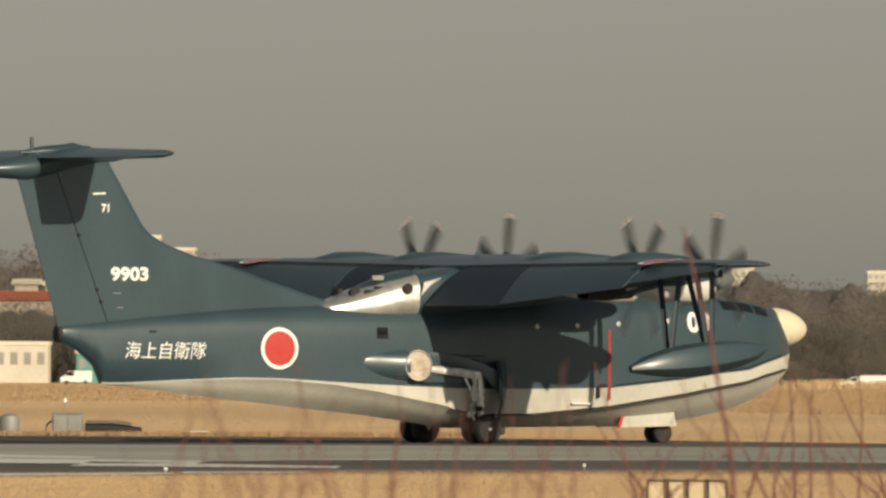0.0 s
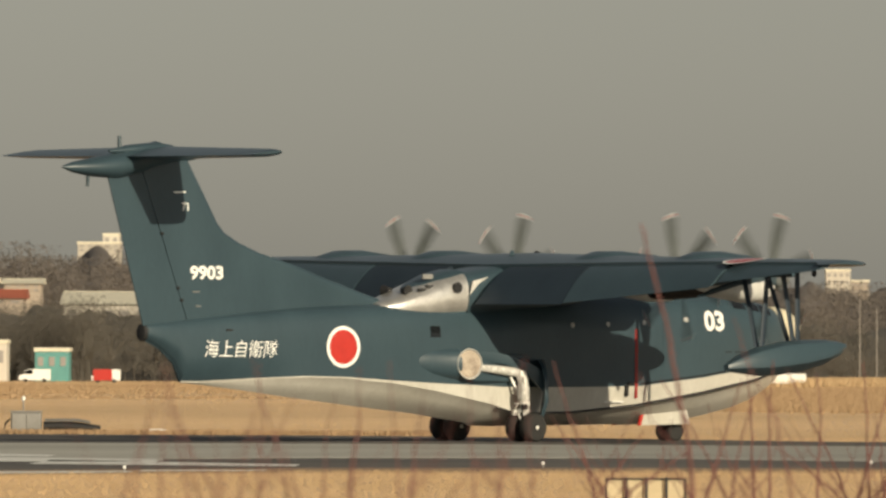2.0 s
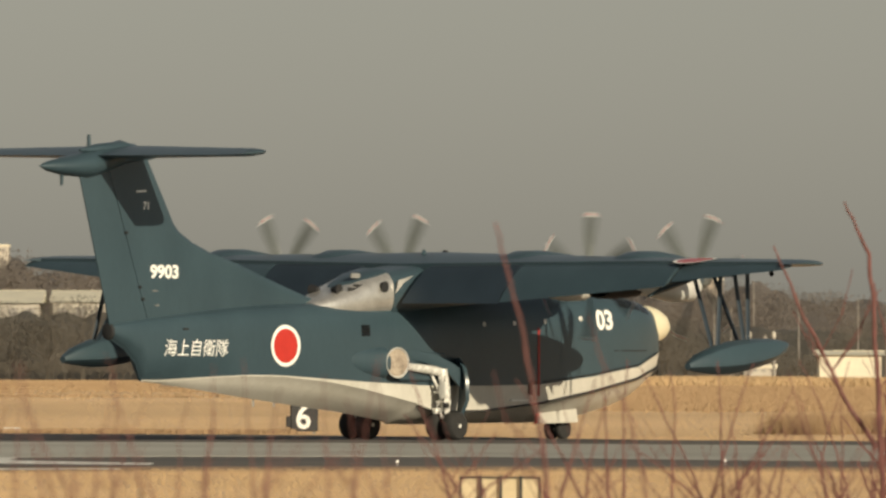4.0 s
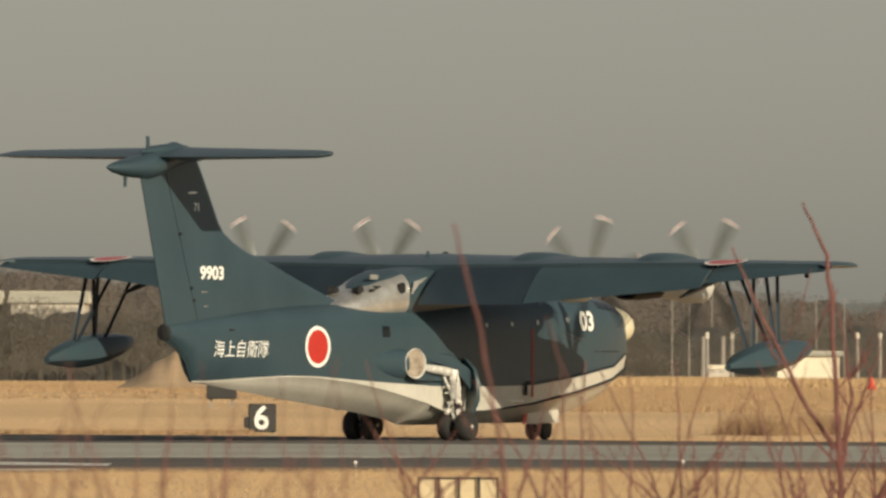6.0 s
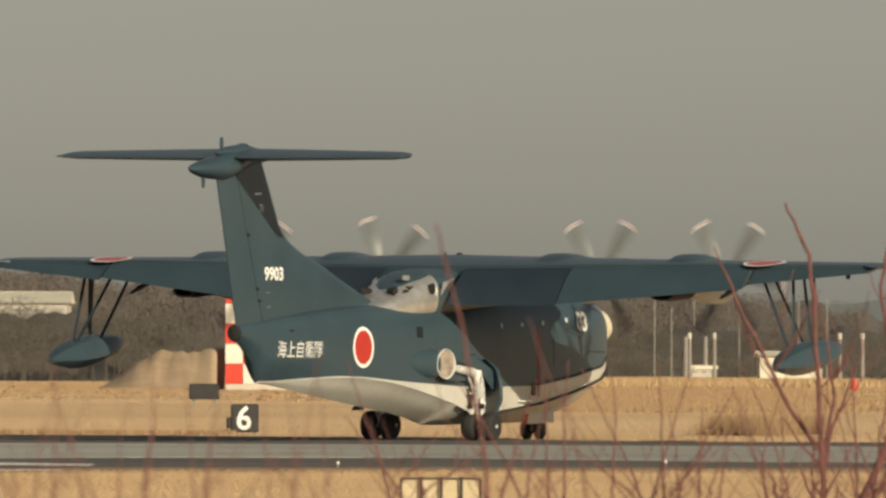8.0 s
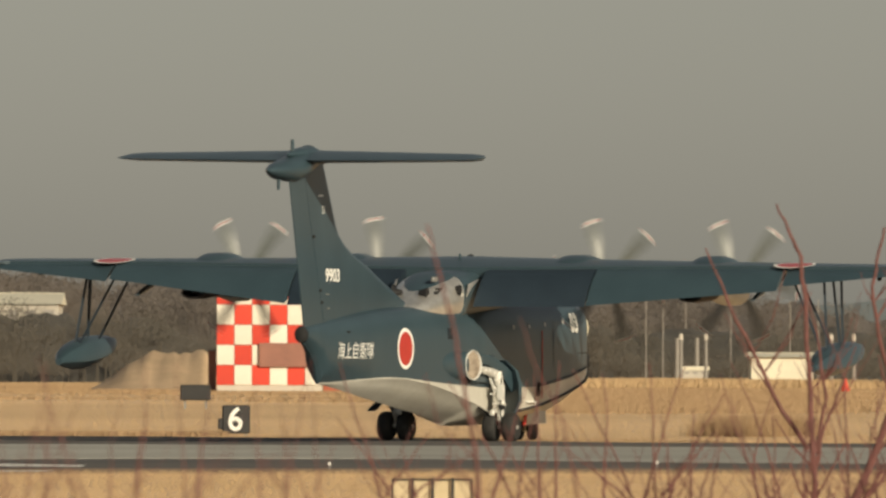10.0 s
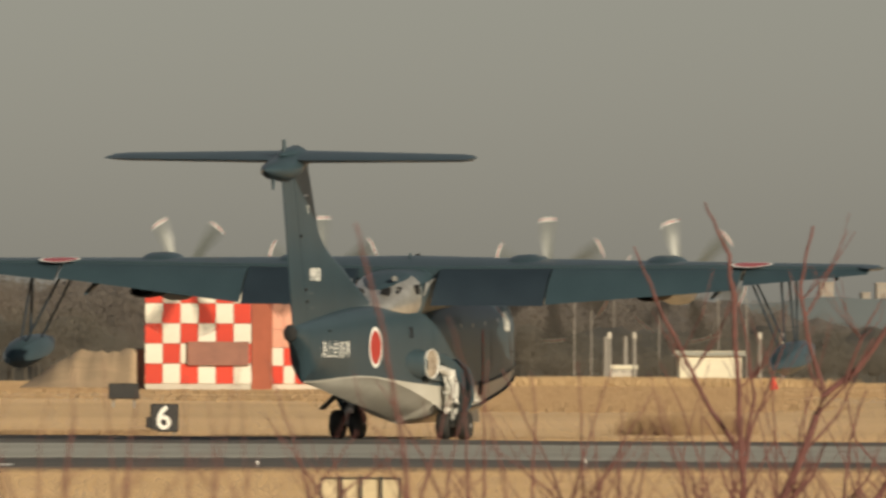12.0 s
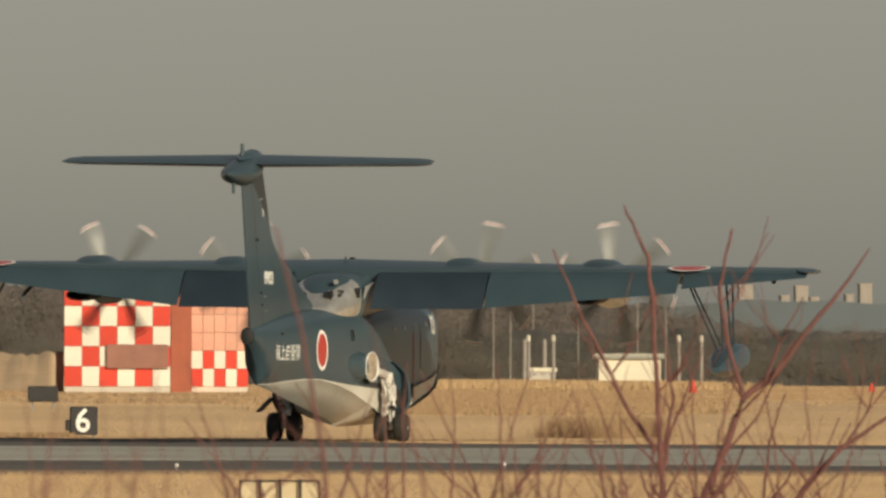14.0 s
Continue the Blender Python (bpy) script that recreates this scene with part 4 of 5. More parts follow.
def canopy(name, top, d, deep, share, material, label, bumps):
    """A closed mass of crowns that fills the woods behind their front trees."""
    rows = []
    for j in range(5):
        y = d + deep * j / 4
        line_ = []
        for i in range(331):
            a = -1750 + i * 9.2
            h = up(top(a) - 640, y) * share
            n = noise.noise(Vector((far(a, y) / bumps, y / bumps, 3.0))) * 0.3 + noise.noise(Vector((far(a, y) / bumps * 2.7, y / bumps * 2.7, 9.0))) * 0.16
            line_.append((far(a, y), y + 3 * n, -0.3 if j == 0 else max(0.5, h * (1 + n) * (0.78, 0.94, 1.0, 1.0)[j - 1])))
        rows.append(line_)
    return tagged(part(name, loft(rows, closed=False), material), label, "trees", kind="stuff")


canopy("woodland_mass", top_at, 2020, 260, 0.9, CANOPY, "mass of bare brown crowns behind the front trees", 9.0)
canopy("evergreen_mass", hedge_at, 1712, 60, 0.86, DARKCAN, "mass of dark evergreen crowns behind the field", 7.0)

# backdrop hills; their haze is only in the colour
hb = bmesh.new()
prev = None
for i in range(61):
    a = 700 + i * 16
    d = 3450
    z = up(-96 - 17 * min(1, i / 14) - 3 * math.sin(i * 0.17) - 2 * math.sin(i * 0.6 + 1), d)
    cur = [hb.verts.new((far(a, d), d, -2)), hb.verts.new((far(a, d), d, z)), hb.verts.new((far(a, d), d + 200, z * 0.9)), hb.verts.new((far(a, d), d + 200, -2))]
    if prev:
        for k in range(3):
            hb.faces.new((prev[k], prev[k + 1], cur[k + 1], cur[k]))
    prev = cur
tagged(part("backdrop_hill", hb, HILL), "low hills on the horizon, blue-grey with painted haze", "hill", kind="structure")


# ---------------- distant buildings ----------------
def building(name, a0, a1, v0, v1, d, depth, wall, roof, label, storeys=3, bays=4, gable=0.0, base=None):
    """A block seen between bearings a0, a1 from line v1 up to v0, with windows and a roof slab; it stands on the ground."""
    x0, x1, z1 = far(a0, d), far(a1, d), up(v0, d)
    w = x1 - x0
    b = tagged(new(name), label, "building")
    b.matrix_basis = pose((x0 + x1) / 2, d + depth / 2, 0)
    part("wall", box(w, depth, z1, 0.05, (0, 0, z1 / 2)), wall, b, smooth=False)
    if gable:
        part("roof", loft([[(-w / 2 - .5, -depth / 2 - .5, z1), (w / 2 + .5, -depth / 2 - .5, z1), (w / 2 + .5, 0, z1 + gable), (-w / 2 - .5, 0, z1 + gable)],
                           [(-w / 2 - .5, depth / 2 + .5, z1 + 0.01), (w / 2 + .5, depth / 2 + .5, z1 + 0.01), (w / 2 + .5, 0, z1 + gable + 0.05), (-w / 2 - .5, 0, z1 + gable + 0.05)]]), roof, b, smooth=False)
    else:
        part("roof", box(w + .3, depth + .3, 0.5, 0.05, (0, 0, z1 + 0.25)), roof, b, smooth=False)
    zb = max(0.5, up(v1, d))
    for s in range(storeys):
        for k in range(bays):
            hh = (z1 - zb) / storeys
            ww = w / bays
            part("window", box(ww * 0.5, 0.12, hh * 0.45, 0.02, (-w / 2 + ww * (k + .5), -depth / 2 - 0.03, zb + hh * (s + .52))), WINDOWG, b, smooth=False)
    return b


building("apartment_block", 434, 466, -141, -120, 2900, 14, TOWER, ROOFW, "pale apartment block above the trees", 2, 5)
building("apartment_block", 390, 433, -160, -120, 2900, 14, WALLW, ROOFW, "pale apartment block above the trees", 3, 4)
building("apartment_block", 150, 190, -168, -130, 2950, 14, WALLW, ROOFW, "pale apartment block above the trees", 2, 3)
building("apartment_block", 885, 909, -138, -95, 3600, 14, TOWER, TOWER, "pale tower block on the skyline", 5, 2)
building("apartment_block", 959, 974, -120, -92, 3620, 14, TOWER, TOWER, "low pale block on the skyline", 3, 2)
building("apartment_block", 985, 1007, -137, -90, 3640, 14, TOWER, TOWER, "pale tower block on the skyline", 5, 2)
building("apartment_block", 1012, 1026, -117, -90, 3600, 14, TOWER, TOWER, "low pale block on the skyline", 3, 3)
building("apartment_block", 1074, 1087, -122, -100, 3600, 14, TOWER, TOWER, "low pale block on the skyline", 3, 2)
building("apartment_block", 1099, 1120, -141, -100, 3650, 14, TOWER, TOWER, "pale tower block on the skyline", 5, 2)
building("hill_house", -935, -860, -205, -190, 2900, 12, WALLW, ROOFW, "long pale house on the wooded rise", 2, 5)
building("hill_house", -890, -862, -220, -205, 2905, 10, WALLW, ROOFW, "pale house on the wooded rise", 1, 2)
building("hill_house", -845, -800, -198, -185, 2880, 12, WALLW, ROOFW, "pale house on the wooded rise", 1, 3)
building("house", -1120, -1080, -136, -120, 1985, 9, TOWER, ROOFW, "pale house among trees", 2, 3, 0.8)
building("house", -1065, -1000, -134, -118, 1990, 9, TOWER, ROOFW, "pale house among trees", 2, 4, 0.8)
building("house", -1180, -1030, -108, -96, 1890, 9, TOWER, ROOFR, "house with a rust-red roof among trees", 1, 5, 1.3)
building("hangar", -960, -745, -98, -60, 1790, 24, WALLW, ROOFW, "long hangar with a pale ridged roof", 1, 7, 1.8)
building("hangar", -720, -590, -100, -60, 1795, 24, WALLW, ROOFW, "hangar with a pale roof behind trees", 1, 4, 1.6)
building("storehouse", -1180, -1060, -28, 20, 1640, 8, WALLW, ROOFW, "pale low storehouse by the field", 1, 5)
building("storehouse", -1010, -950, -14, 22, 1645, 8, TEAL, ROOFW, "teal and white low shed by the field", 1, 3)
building("white_shed", 636, 746, -10, 22, 1500, 9, ROOFW, ROOFW, "long white shed by the field", 0, 4, 0.5)
building("hut", 515, 560, 14, 22, 1560, 6, WALLW, ROOFW, "low pale hut by the field", 1, 3)


# checkered radar building
def checker_house(a0, a1, v0, v1, d, cols, rows, depth, label, dark=None, plain=99):
    x0, x1, zt, zb = far(a0, d), far(a1, d), up(v0, d), 0.0
    w = x1 - x0
    b = tagged(new("checkered_building"), label, "building")
    b.matrix_basis = pose((x0 + x1) / 2, d + depth / 2, 0)
    part("wall", box(w - 0.1, depth - 0.1, zt - 0.05, 0.02, (0, 0, zt / 2)), WALLW, b, smooth=False)
    part("roof", box(w + 0.2, depth + 0.2, 0.2, 0.03, (0, 0, zt + 0.06)), GREYBOX, b, smooth=False)
    lo = up(v1, d)
    cw, ch = w / cols, (zt - lo) / rows
    meshes = {}
    for m in (CHECKR, CHECKW, SALMON):
        t = part("panel", box(cw - 0.04, 0.1, ch - 0.04, 0.02), m, b, smooth=False)
        meshes[m] = t.data
        bpy.data.objects.remove(t)
    for i in range(cols):
        for j in range(rows):
            p = new("panel", meshes[SALMON if j >= plain else CHECKR if (i + j) % 2 == 0 else CHECKW])
            p.parent = b
            p.matrix_basis = pose(-w / 2 + cw * (i + .5), -depth / 2 - 0.02, lo + ch * (j + .5))
    if dark:
        part("shaded_sign_board", box(w * 0.58, 0.3, ch * 1.2, 0.05, (w * 0.19, -depth / 2 - 0.25, lo + ch * 1.5)), BOARD, b, "brown board on the wall", smooth=False)
    return b


checker_house(-310, -122, -136, 42, 1180, 6, 5, 8, "red and white checkered radar building in the field", True)
checker_house(-85, 16, -118, 42, 1200, 5, 5, 8, "narrow salmon building, red and white checkered below", None, 2)
mid = tagged(part("link_wall", box(far(36, 1195), 6, 8.8, 0.05, (0, 0, 4.4)), ROOFR), "brown-red link wall between checkered buildings", "wall")
mid.matrix_basis = pose(far(-103.5, 1195), 1199, 0)


twr = tagged(new("equipment_tower"), "narrow dark brown equipment tower beside the checkered building", "tower")
twr.matrix_basis = pose(far(-318, 1185), 1187, 0)
part("case", box(0.7, 1.1, 3.6, 0.05, (0, 0, 1.9)), BOARD, twr, smooth=False)
part("roof_plate", box(0.85, 1.3, 0.12, 0.02, (0, 0, 3.75)), GREYBOX, twr, smooth=False)
part("base_plate", box(0.9, 1.4, 0.12, 0.02, (0, 0, 0.06)), GREYBOX, twr, smooth=False)


# low bank of dry grass beside the checkered building
rows = []
for j in range(9):
    q = j / 8
    line_ = []
    for i in range(61):
        a = -580 + i * 4.7
        rise = min(1.0, max(0.0, (a + 575) / 150)) * min(1.0, max(0.0, (-300 - a) / 40))
        rise = rise * rise * (3 - 2 * rise)
        n = noise.noise(Vector((a / 45.0, q * 4, 5.0))) * 0.25 + noise.noise(Vector((a / 13.0, q * 9, 2.0))) * 0.07
        line_.append((far(a, 1235), 1235 + 60 * q, -0.3 + 3.9 * rise * math.sin(math.pi * q) ** 2 * (1 + n)))
    rows.append(line_)
tagged(part("grass_bank", loft(rows, closed=False), BANK), "low earth bank of dry brown grass on the field", "bank", kind="structure")


# ---------------- field furniture ----------------
def pole(a, d, z, r, label, head=None):
    p = tagged(part("pole", tube([(0, 0, 0), (0, 0, z)], [r, r * 0.7], 8), POLE), label, "pole", "field poles")
    p.matrix_basis = pose(far(a, d), d, 0)
    if head:
        part("lamp_head", box(0.45, 0.4, 0.8, 0.1, (0, 0, z - 0.3)), WALLW, p, "white lamp head", smooth=False)
    return p


for a, v, d in ((450, -110, 1600), (480, -95, 1590), (705, -110, 1600), (755, -112, 1600), (520, -140, 1900), (600, -110, 1700)):
    pole(a, d, up(v, d), 0.09, "tall thin pole by the field")
for a in (512, 556, 778, 818):
    pole(a, 1560, up(-50, 1560), 0.26, "stout grey post with a white head", True)
for a in (505, 540):
    pole(a, 1580, up(-44, 1580), 0.34, "stout pale post beside the field")


def van(a, d, L, label, cab=True):
    v = tagged(new("van"), label, "van")
    v.matrix_basis = pose(far(a, d), d, 0) @ Matrix.Scale(0.62, 4)
    part("body", prism([(-L / 2, 0.5), (L / 2, 0.5), (L / 2, 2.6), (-L / 2 + 1.6, 2.6), (-L / 2 + .7, 1.6), (-L / 2, 1.4)], -0.9, 0.9), WHITE, v, smooth=False)
    part("windscreen", prism([(-L / 2 + .78, 1.65), (-L / 2 + 1.65, 2.5), (-L / 2 + 2.6, 2.5), (-L / 2 + 2.6, 1.65)], -0.93, 0.93), GLASS, v, smooth=False)
    for x in (-L / 2 + 1.2, L / 2 - 1.2):
        w = part("wheel", loft([ring((0, q, 0), r, r, "y", 14) for q, r in ((-.12, .2), (-.12, .4), (.12, .4), (.12, .2))]), RUBBER, v)
        w.matrix_basis = pose(x, -0.85, 0.4)
    return v


def box_truck(a, d):
    """A small truck, cab to the left."""
    t = tagged(new("box_truck"), "white box truck driving along the perimeter road", "truck")
    t.matrix_basis = pose(far(a, d), d, 0) @ Matrix.Scale(0.62, 4)
    part("cargo_box", box(6.1, 2.0, 1.75, 0.06, (3.1, 0, 1.5)), WHITE, t, smooth=False)
    part("chassis", box(9.6, 1.5, 0.25, 0.03, (1.2, 0, 0.55)), DARK, t, smooth=False)
    cab_ = part("cab", prism([(-0.2, 0.45), (-0.2, 2.1), (-1.2, 2.1), (-2.0, 1.35), (-3.5, 1.15), (-3.7, 0.45)], -0.95, 0.95), WHITE, t, "white cab", smooth=False)
    part("side_window", prism([(-0.4, 1.4), (-0.4, 1.95), (-1.15, 1.95), (-1.75, 1.4)], -0.97, 0.97), GLASS, cab_, smooth=False)
    for x in (-2.7, 4.6):
        w = part("wheel", loft([ring((0, q, 0), r, r, "y", 14) for q, r in ((-.12, .2), (-.12, .42), (.12, .42), (.12, .2))]), RUBBER, t)
        w.matrix_basis = pose(x, -0.88, 0.42)
    return t


truck = box_truck(376, 1420)
van(-1010, 1570, 6.0, "white van on the perimeter road")
redv = van(-884, 1555, 5.5, "red-sided truck on the perimeter road")
part("red_side", box(3.6, 0.08, 2.1, 0.02, (-0.6, -0.97, 1.55)), RED, redv, "red truck side", smooth=False)


def cone(a, d, h):
    c = tagged(new("marker_cone"), "orange-red marker cone in the grass", "cone", "marker cones")
    c.matrix_basis = pose(far(a, d), d, 0)
    part("cone_body", loft([ring((0, 0, z), r, r, "z", 14) for z, r in ((0.06, h * .36), (h, h * .06))]), CHECKR, c)
    part("base", box(h * .9, h * .9, 0.08, 0.02, (0, 0, 0.04)), CHECKR, c, smooth=False)


cone(803, 1250, 1.3)
cone(1120, 1300, 1.0)

# runway distance sign
sg = tagged(new("distance_sign"), "black runway distance sign with a white numeral 6", "sign")
sx, sdist = far(-275, 486), 486.0
sg.matrix_basis = pose(sx, sdist, 0, 0, 0, 4)
part("board", box(1.02, 0.28, 1.04, 0.04, (0, 0, 0.62)), SIGNBLACK, sg, smooth=False)
part("side_case", box(0.16, 0.4, 0.4, 0.03, (-0.58, 0.05, 0.45)), SIGNBLACK, sg, smooth=False)
for x in (-0.36, 0.36):
    part("leg", box(0.08, 0.08, 0.2, 0.01, (x, 0, 0.1)), GREYBOX, sg, smooth=False)
words("6", 1.22, 0.02, "numeral", lambda u, v: Vector((-0.33 + u * 0.95, -0.15, 0.22 + v)), sg, "white numeral 6")

bs = tagged(new("field_box"), "low black equipment box in the grass", "box")
bs.matrix_basis = pose(far(-347, 760), 760, 0)
part("case", box(1.75, 0.8, 0.9, 0.06, (0, 0, 0.95)), SIGNBLACK, bs, smooth=False)
for x in (-.6, .6):
    part("leg", box(0.12, 0.12, 0.52, 0.01, (x, 0, 0.26)), GREYBOX, bs, smooth=False)

# equipment beside the taxiway
cab = tagged(new("equipment_cabinet"), "grey electrical cabinet beside the taxiway", "cabinet")
cab.matrix_basis = pose(far(-1025, 500), 500, 0)
part("case", box(1.15, 0.7, 0.72, 0.04, (0, 0, 0.4)), GREYBOX, cab, smooth=False)
part("door", box(0.5, 0.04, 0.56, 0.01, (-0.27, -0.36, 0.4)), GREYBOX, cab, smooth=False)
part("door", box(0.5, 0.04, 0.56, 0.01, (0.27, -0.36, 0.4)), GREYBOX, cab, smooth=False)
part("lid", box(1.22, 0.78, 0.05, 0.01, (0, 0, 0.79)), GREYBOX, cab, smooth=False)
part("hose", tube([(-0.6, 0, 0.5), (-0.78, 0, 0.35), (-0.85, -0.1, 0.0)], 0.04, 8), DARK, cab)
lampm = tagged(new("marker_lamp"), "small marker lamp on a thin stake", "lamp")
lampm.matrix_basis = pose(far(-1030, 503), 503, 0)
part("stake", tube([(0, 0, 0), (0, 0, 1.2)], 0.025, 8), GREYBOX, lampm)
part("lamp_glass", loft([ring((0, 0, z), r, r, "z", 12) for z, r in ((1.18, .05), (1.24, .08), (1.32, .07), (1.36, .02))]), WHITE, lampm)
cab2 = tagged(new("round_tank"), "small grey round-topped tank beside the taxiway", "tank")
cab2.matrix_basis = pose(far(-1128, 500), 500, 0)
part("shell", loft([ring((0, 0, z), r, r, "z", 20) for z, r in ((0, .38), (.5, .4), (.68, .34), (.76, .1))]), GREYBOX, cab2)
pipe = tagged(new("covered_duct"), "low dark covered duct lying on the ground", "duct")
pipe.matrix_basis = pose(far(-945, 500), 500, 0)
part("duct", loft([ring((x, 0, h / 2), .3, h / 2, k=12) for x, h in ((-1.05, .42), (-.4, .45), (.3, .38), (1.1, .26))]), SIGNBLACK, pipe)
part("duct_cover", loft([[(x, -.34, h), (x, 0, h + .06), (x, .34, h), (x, .3, h - .05), (x, 0, h), (x, -.3, h - .05)] for x, h in ((-1.0, .45), (.2, .46), (.7, .38))]), GREYBOX, pipe)
kerb = tagged(part("marker_slab", box(0.62, 0.4, 0.2, 0.03), WHITE, smooth=False), "low white marker slab in the weeds", "marker")
kerb.matrix_basis = pose(far(-792, 492), 492, 0.08)


def edge_light(a, d, label):
    e = tagged(new("edge_light"), label, "light", "taxiway edge lights")
    e.matrix_basis = pose(far(a, d), d, 0)
    part("stem", tube([(0, 0, 0), (0, 0, 0.1)], 0.02, 8), GREYBOX, e)
    part("lens", loft([ring((0, 0, z), r, r, "z", 12) for z, r in ((.1, .03), (.12, .045), (.16, .04), (.18, .02))]), WHITE, e)


edge_light(-851, 322, "small white taxiway edge light")
edge_light(-110, 338, "small white taxiway edge light")
edge_light(470, 345, "small white taxiway edge light")

# low panel sign in the near grass, seen from behind
fs_ = tagged(new("panel_sign"), "low white four-panel sign with dark posts in the grass", "sign")
fs_.matrix_basis = pose(far(72, 250), 250, 0)
for k in range(4):
    part("panel", box(0.31, 0.03, 0.5, 0.005, (-0.57 + 0.38 * k, 0.03, 0.26)), PANELW, fs_, smooth=False)
for k, x in enumerate((-0.37, 0.01, 0.39)):
    part("post", box(0.06, 0.1, 0.56, 0.01, (x, -0.02, 0.28)), SIGNBLACK, fs_, "dark grey post", smooth=False)
for x in (-0.75, 0.75):
    part("side_bar", box(0.035, 0.04, 0.53, 0.005, (x, 0.0, 0.265)), SIGNBLACK, fs_, smooth=False)
part("top_bar", box(1.53, 0.04, 0.03, 0.005, (0, 0.0, 0.525)), SIGNBLACK, fs_, smooth=False)


# ---------------- bare shrubs before the camera ----------------
def shrub(label, stems, seed, d=190.0, sprigs=3, stout=1.0):
    """Stems: rows of (bearing, line, radius); each runs down to the ground."""
    rr = random.Random(seed)
    b = tagged(new("bare_shrub"), label, "shrub")
    x0 = far(stems[0][-1][0], d)
    b.matrix_basis = pose(x0, d, 0)
    for st in stems:
        pts, rad = [], []
        yy = rr.uniform(-.5, .5)
        for a, v, r in st:
            pts.append(Vector((far(a, d) - x0, yy + rr.uniform(-.02, .02), up(v - 640, d))))
            rad.append(r * stout * 0.62 * d / 28)
        if st[-1][1] >= 870:
            low = pts[-1]
            pts.append(Vector((low.x * 0.92, yy * 0.8, low.z * 0.6)))
            pts.append(Vector((low.x * 0.85, yy * 0.6, -0.05)))
            rad += [rad[-1] * 1.3, rad[-1] * 1.8]
        # gentle knees between the given points
        fine, fr = [pts[0]], [rad[0]]
        for p, q, r0, r1 in zip(pts, pts[1:], rad, rad[1:]):
            n = 3
            for k in range(1, n + 1):
                j = Vector((rr.uniform(-1, 1), rr.uniform(-1, 1), 0)) * (0.0001 * d if k < n else 0)
                fine.append(p.lerp(q, k / n) + j)
                fr.append(r0 + (r1 - r0) * k / n)
        stem = part("stem", tube(fine, fr, 7), TWIG, b)
        for s in range(sprigs):
            k = rr.randrange(len(fine) // 2, max(len(fine) // 2 + 1, len(fine) - 4))
            p = fine[k]
            sd_ = rr.choice((-1, 1))
            ln = rr.uniform(0.04, 0.19) * d / 28
            q1 = p + Vector((sd_ * ln * rr.uniform(.25, .5), rr.uniform(-.2, .2), ln * 0.5))
            q2 = q1 + Vector((sd_ * ln * rr.uniform(.1, .4), 0, ln * 0.6))
            rk = max(fr[k] * 0.42, 0.0014 * 0.62 * d / 28)
            part("twig", tube([p, q1, q2], [rk, rk * 0.8, rk * 0.5], 5), TWIG, stem)
    return b


shrub("bare reddish shrub with long upright twigs", [
    [(679, 359, .0025), (700, 405, .004), (723, 452, .005), (732, 564, .0055), (740, 690, .0065), (745, 800, .008), (748, 884, .009)],
    [(555, 437, .002), (596, 534, .004), (641, 624, .005), (693, 728, .006), (738, 795, .007)],
    [(735, 500, .0015), (760, 620, .003), (772, 700, .004), (752, 800, .006)],
    [(820, 610, .0015), (790, 690, .003), (762, 760, .004), (748, 830, .006)]], 1, sprigs=6, stout=1.35)
shrub("bare reddish shrub with thick forked stems", [
    [(1118, 433, .002), (1080, 490, .0035), (1029, 553, .0055), (954, 653, .007), (894, 700, .0085), (857, 803, .0095), (820, 886, .011)],
    [(872, 400, .003), (858, 460, .0035), (850, 504, .004), (862, 590, .005), (892, 690, .006)],
    [(1000, 520, .0015), (960, 600, .003), (930, 680, .004)],
    [(1190, 700, .002), (1156, 728, .004), (1066, 788, .006), (1010, 850, .0075), (984, 886, .009)],
    [(1130, 640, .0015), (1112, 720, .003), (1066, 790, .0045)],
    [(970, 690, .002), (940, 780, .003), (930, 886, .004)]], 2, sprigs=6, stout=1.45)
shrub("slender bare shrub leaning over", [
    [(62, 398, .0035), (80, 470, .005), (105, 560, .0055), (128, 680, .0065), (145, 780, .0075), (155, 886, .0085)],
    [(225, 560, .0015), (255, 650, .003), (300, 740, .0035), (330, 886, .005)]], 3, d=105.0, sprigs=2)
shrub("bare reddish brushwood with crossing twigs", [
    [(600, 640, .0016), (640, 720, .0026), (668, 800, .0034), (690, 886, .0045)],
    [(760, 560, .0016), (800, 660, .0026), (806, 760, .0034), (812, 886, .0045)],
    [(905, 560, .0014), (880, 660, .0024), (850, 760, .0034), (838, 886, .0042)],
    [(1020, 600, .0014), (1000, 690, .0024), (1010, 790, .0032), (1030, 886, .004)],
    [(1090, 560, .0014), (1105, 660, .0024), (1090, 770, .0032), (1060, 886, .004)],
    [(690, 640, .0012), (660, 740, .0022), (640, 820, .003), (650, 886, .0035)]], 5, d=165.0, sprigs=6)
rs_ = random.Random(9)
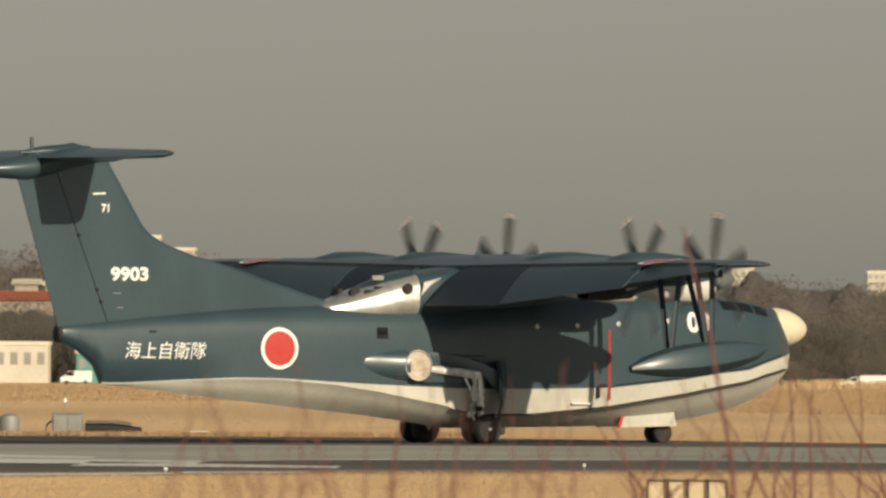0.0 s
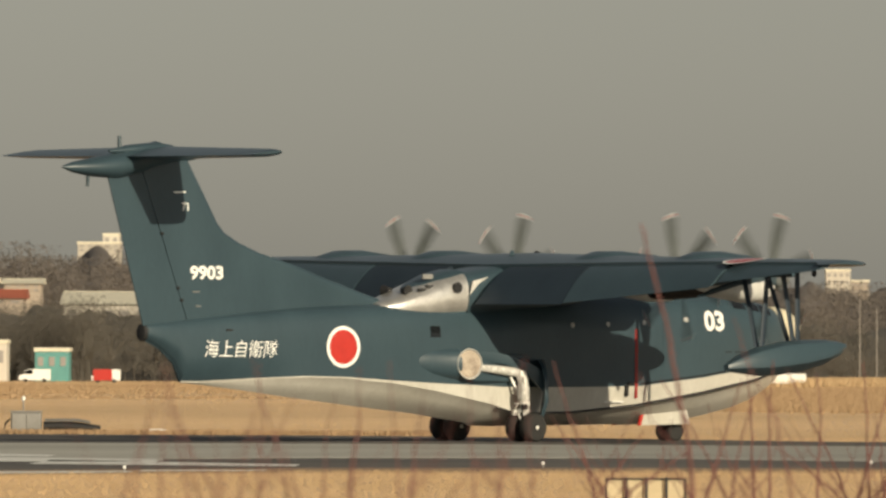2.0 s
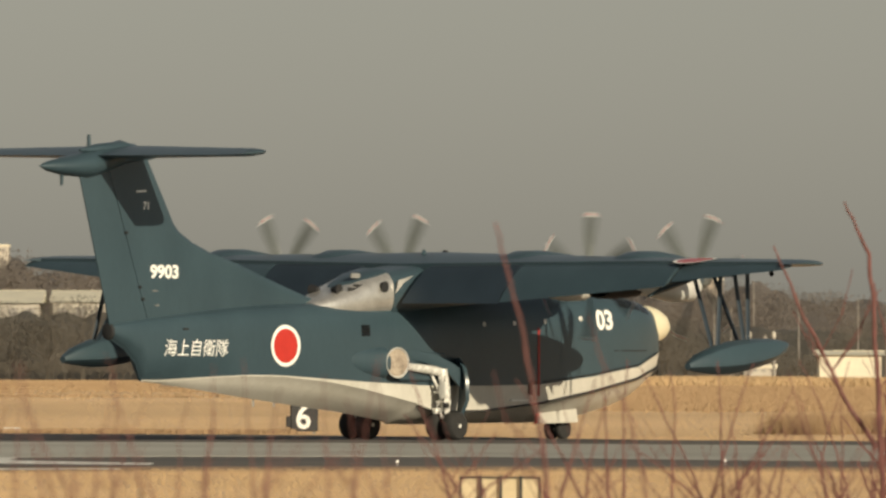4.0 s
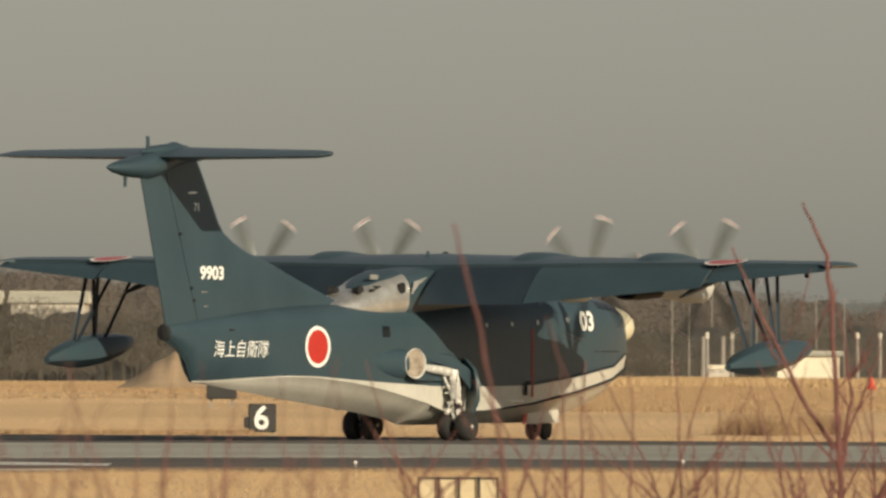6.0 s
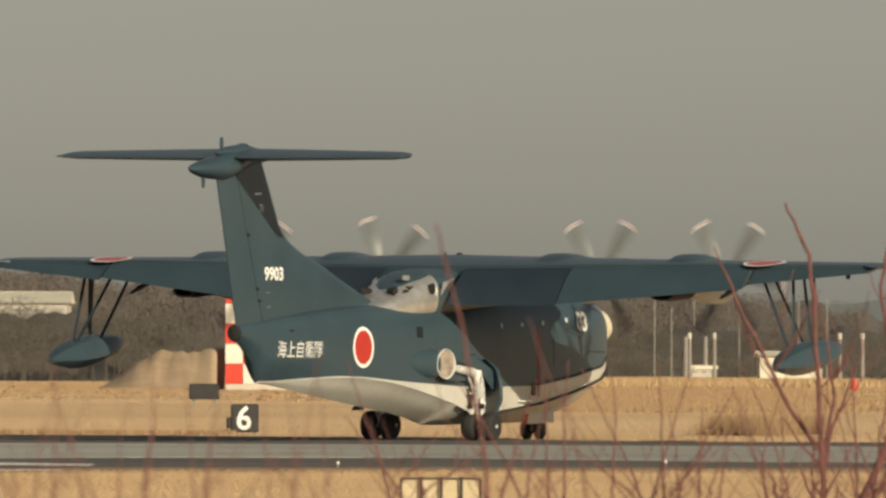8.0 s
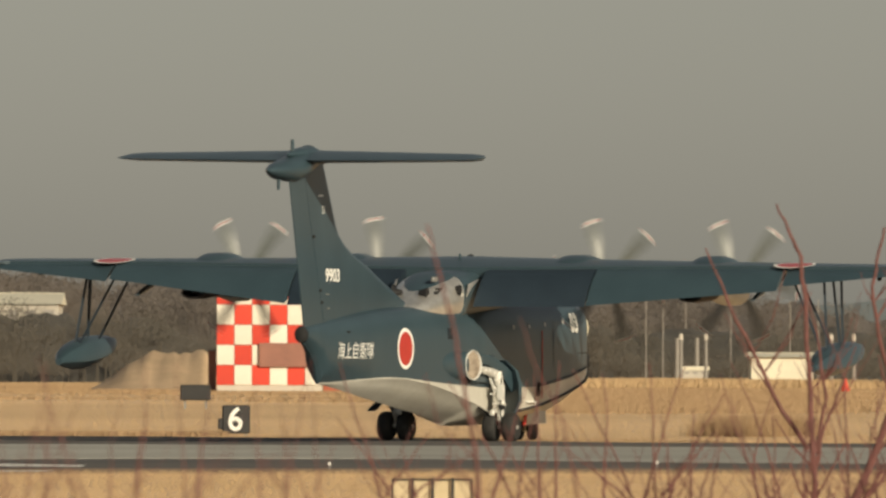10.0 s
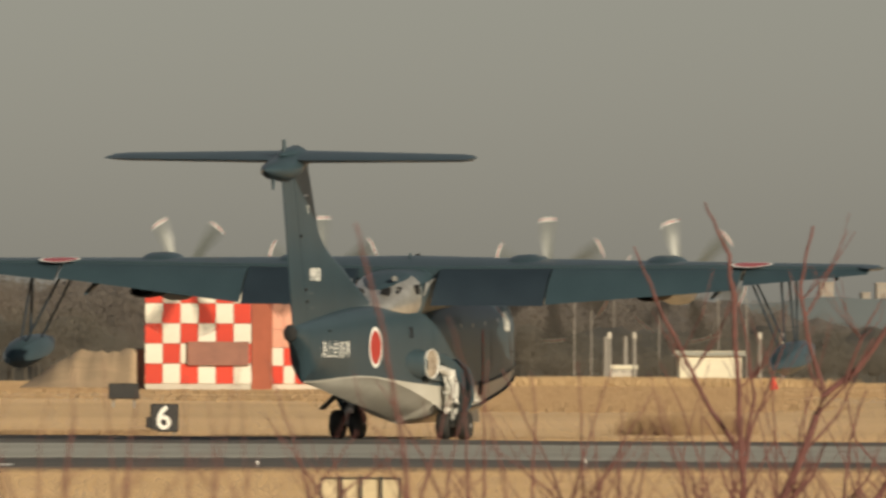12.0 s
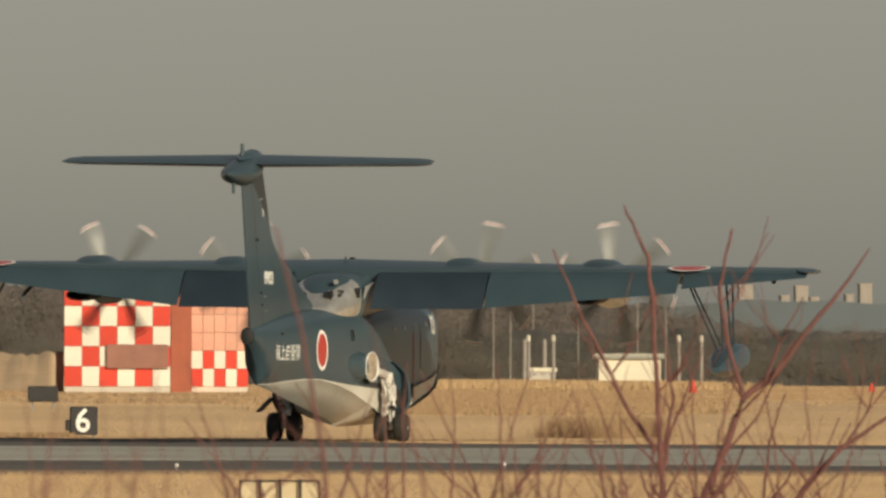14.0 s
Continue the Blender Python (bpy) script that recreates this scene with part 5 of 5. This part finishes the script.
for n, (a0, a1) in enumerate(((-860, -560), (-620, -330), (-360, -60), (-20, 260), (260, 560), (480, 760), (760, 1180))):
    stems = []
    for k in range((8, 8, 8, 9, 10, 8, 8)[n]):
        a = rs_.uniform(a0, a1)
        t = rs_.uniform(630, 800)
        lean = rs_.uniform(-80, 80) if n not in (3, 4) else rs_.uniform(-130, 130)
        stems.append([(a + lean, t, .0014), (a + lean * .6 + rs_.uniform(-8, 8), t + (886 - t) * .4, .0022), (a + lean * .2, t + (886 - t) * .75, .003), (a, 886, .004)])
    shrub("low thin bare brushwood", stems, 20 + n, stout=(1.0, 1.0, 1.0, 1.35, 1.4, 1.2, 1.2)[n], d=(85.0, 95.0, 90.0, 135.0, 150.0, 150.0, 165.0)[n], sprigs=2)


# ---------------- motion ----------------
TAXI = [(0, -6.62, 445.82, 33.78), (0.5, -5.91, 446.28, 36.16), (1, -5.22, 446.76, 38.47), (1.5, -4.58, 447.25, 40.66), (2, -3.98, 447.75, 42.83),
        (2.5, -3.42, 448.26, 44.96), (3, -2.87, 448.80, 47.04), (3.5, -2.38, 449.32, 49.11), (6, -0.26, 452.17, 58.05), (6.5, 0.12, 452.73, 59.84),
        (7, 0.42, 453.25, 61.44), (7.5, 0.75, 453.83, 63.09), (8, 1.05, 454.42, 64.73), (10.5, 2.19, 457.28, 72.35), (11, 2.41, 458.04, 73.44),
        (11.5, 2.62, 458.83, 74.52), (12, 2.82, 459.63, 75.60), (12.5, 2.97, 460.33, 76.48), (13, 3.14, 461.01, 77.06), (13.5, 3.29, 461.67, 77.56),
        (14, 3.46, 462.33, 78.01)]


def motions():
    walk(boat, [(t, pose(x, y, 0.02, 0.36, 0.06, h)) for t, x, y, h in TAXI])
    for k, (p, m) in enumerate(props):
        # six blades, each engine at a slightly different speed
        walk(p, [(i / 30, m @ pose(0, 0, 0, (30, 0, 30, 4)[k] + (38.0, 38.15, 38.23, 38.1)[k] * i)) for i in range(421)])
    # the truck rolls slowly along the far road
    walk(truck, [(t, pose(far(376 - 42 * t, 1420), 1420, 0) @ Matrix.Scale(0.62, 4)) for t in (0, 3.5, 7, 10.5, 14)])
    for w, m, r in wheels:
        run, rows, last = 0.0, [], None
        for t, x, y, h in TAXI:
            if last:
                run += math.hypot(x - last[0], y - last[1])
            last = (x, y)
            rows.append((t, run))
        times = [i * 0.25 for i in range(57)]
        walk(w, [(t, m @ pose(0, 0, 0, 0, math.degrees(float(np.interp(t, [q[0] for q in rows], [q[1] for q in rows])) / r), 0)) for t in times])


motions()
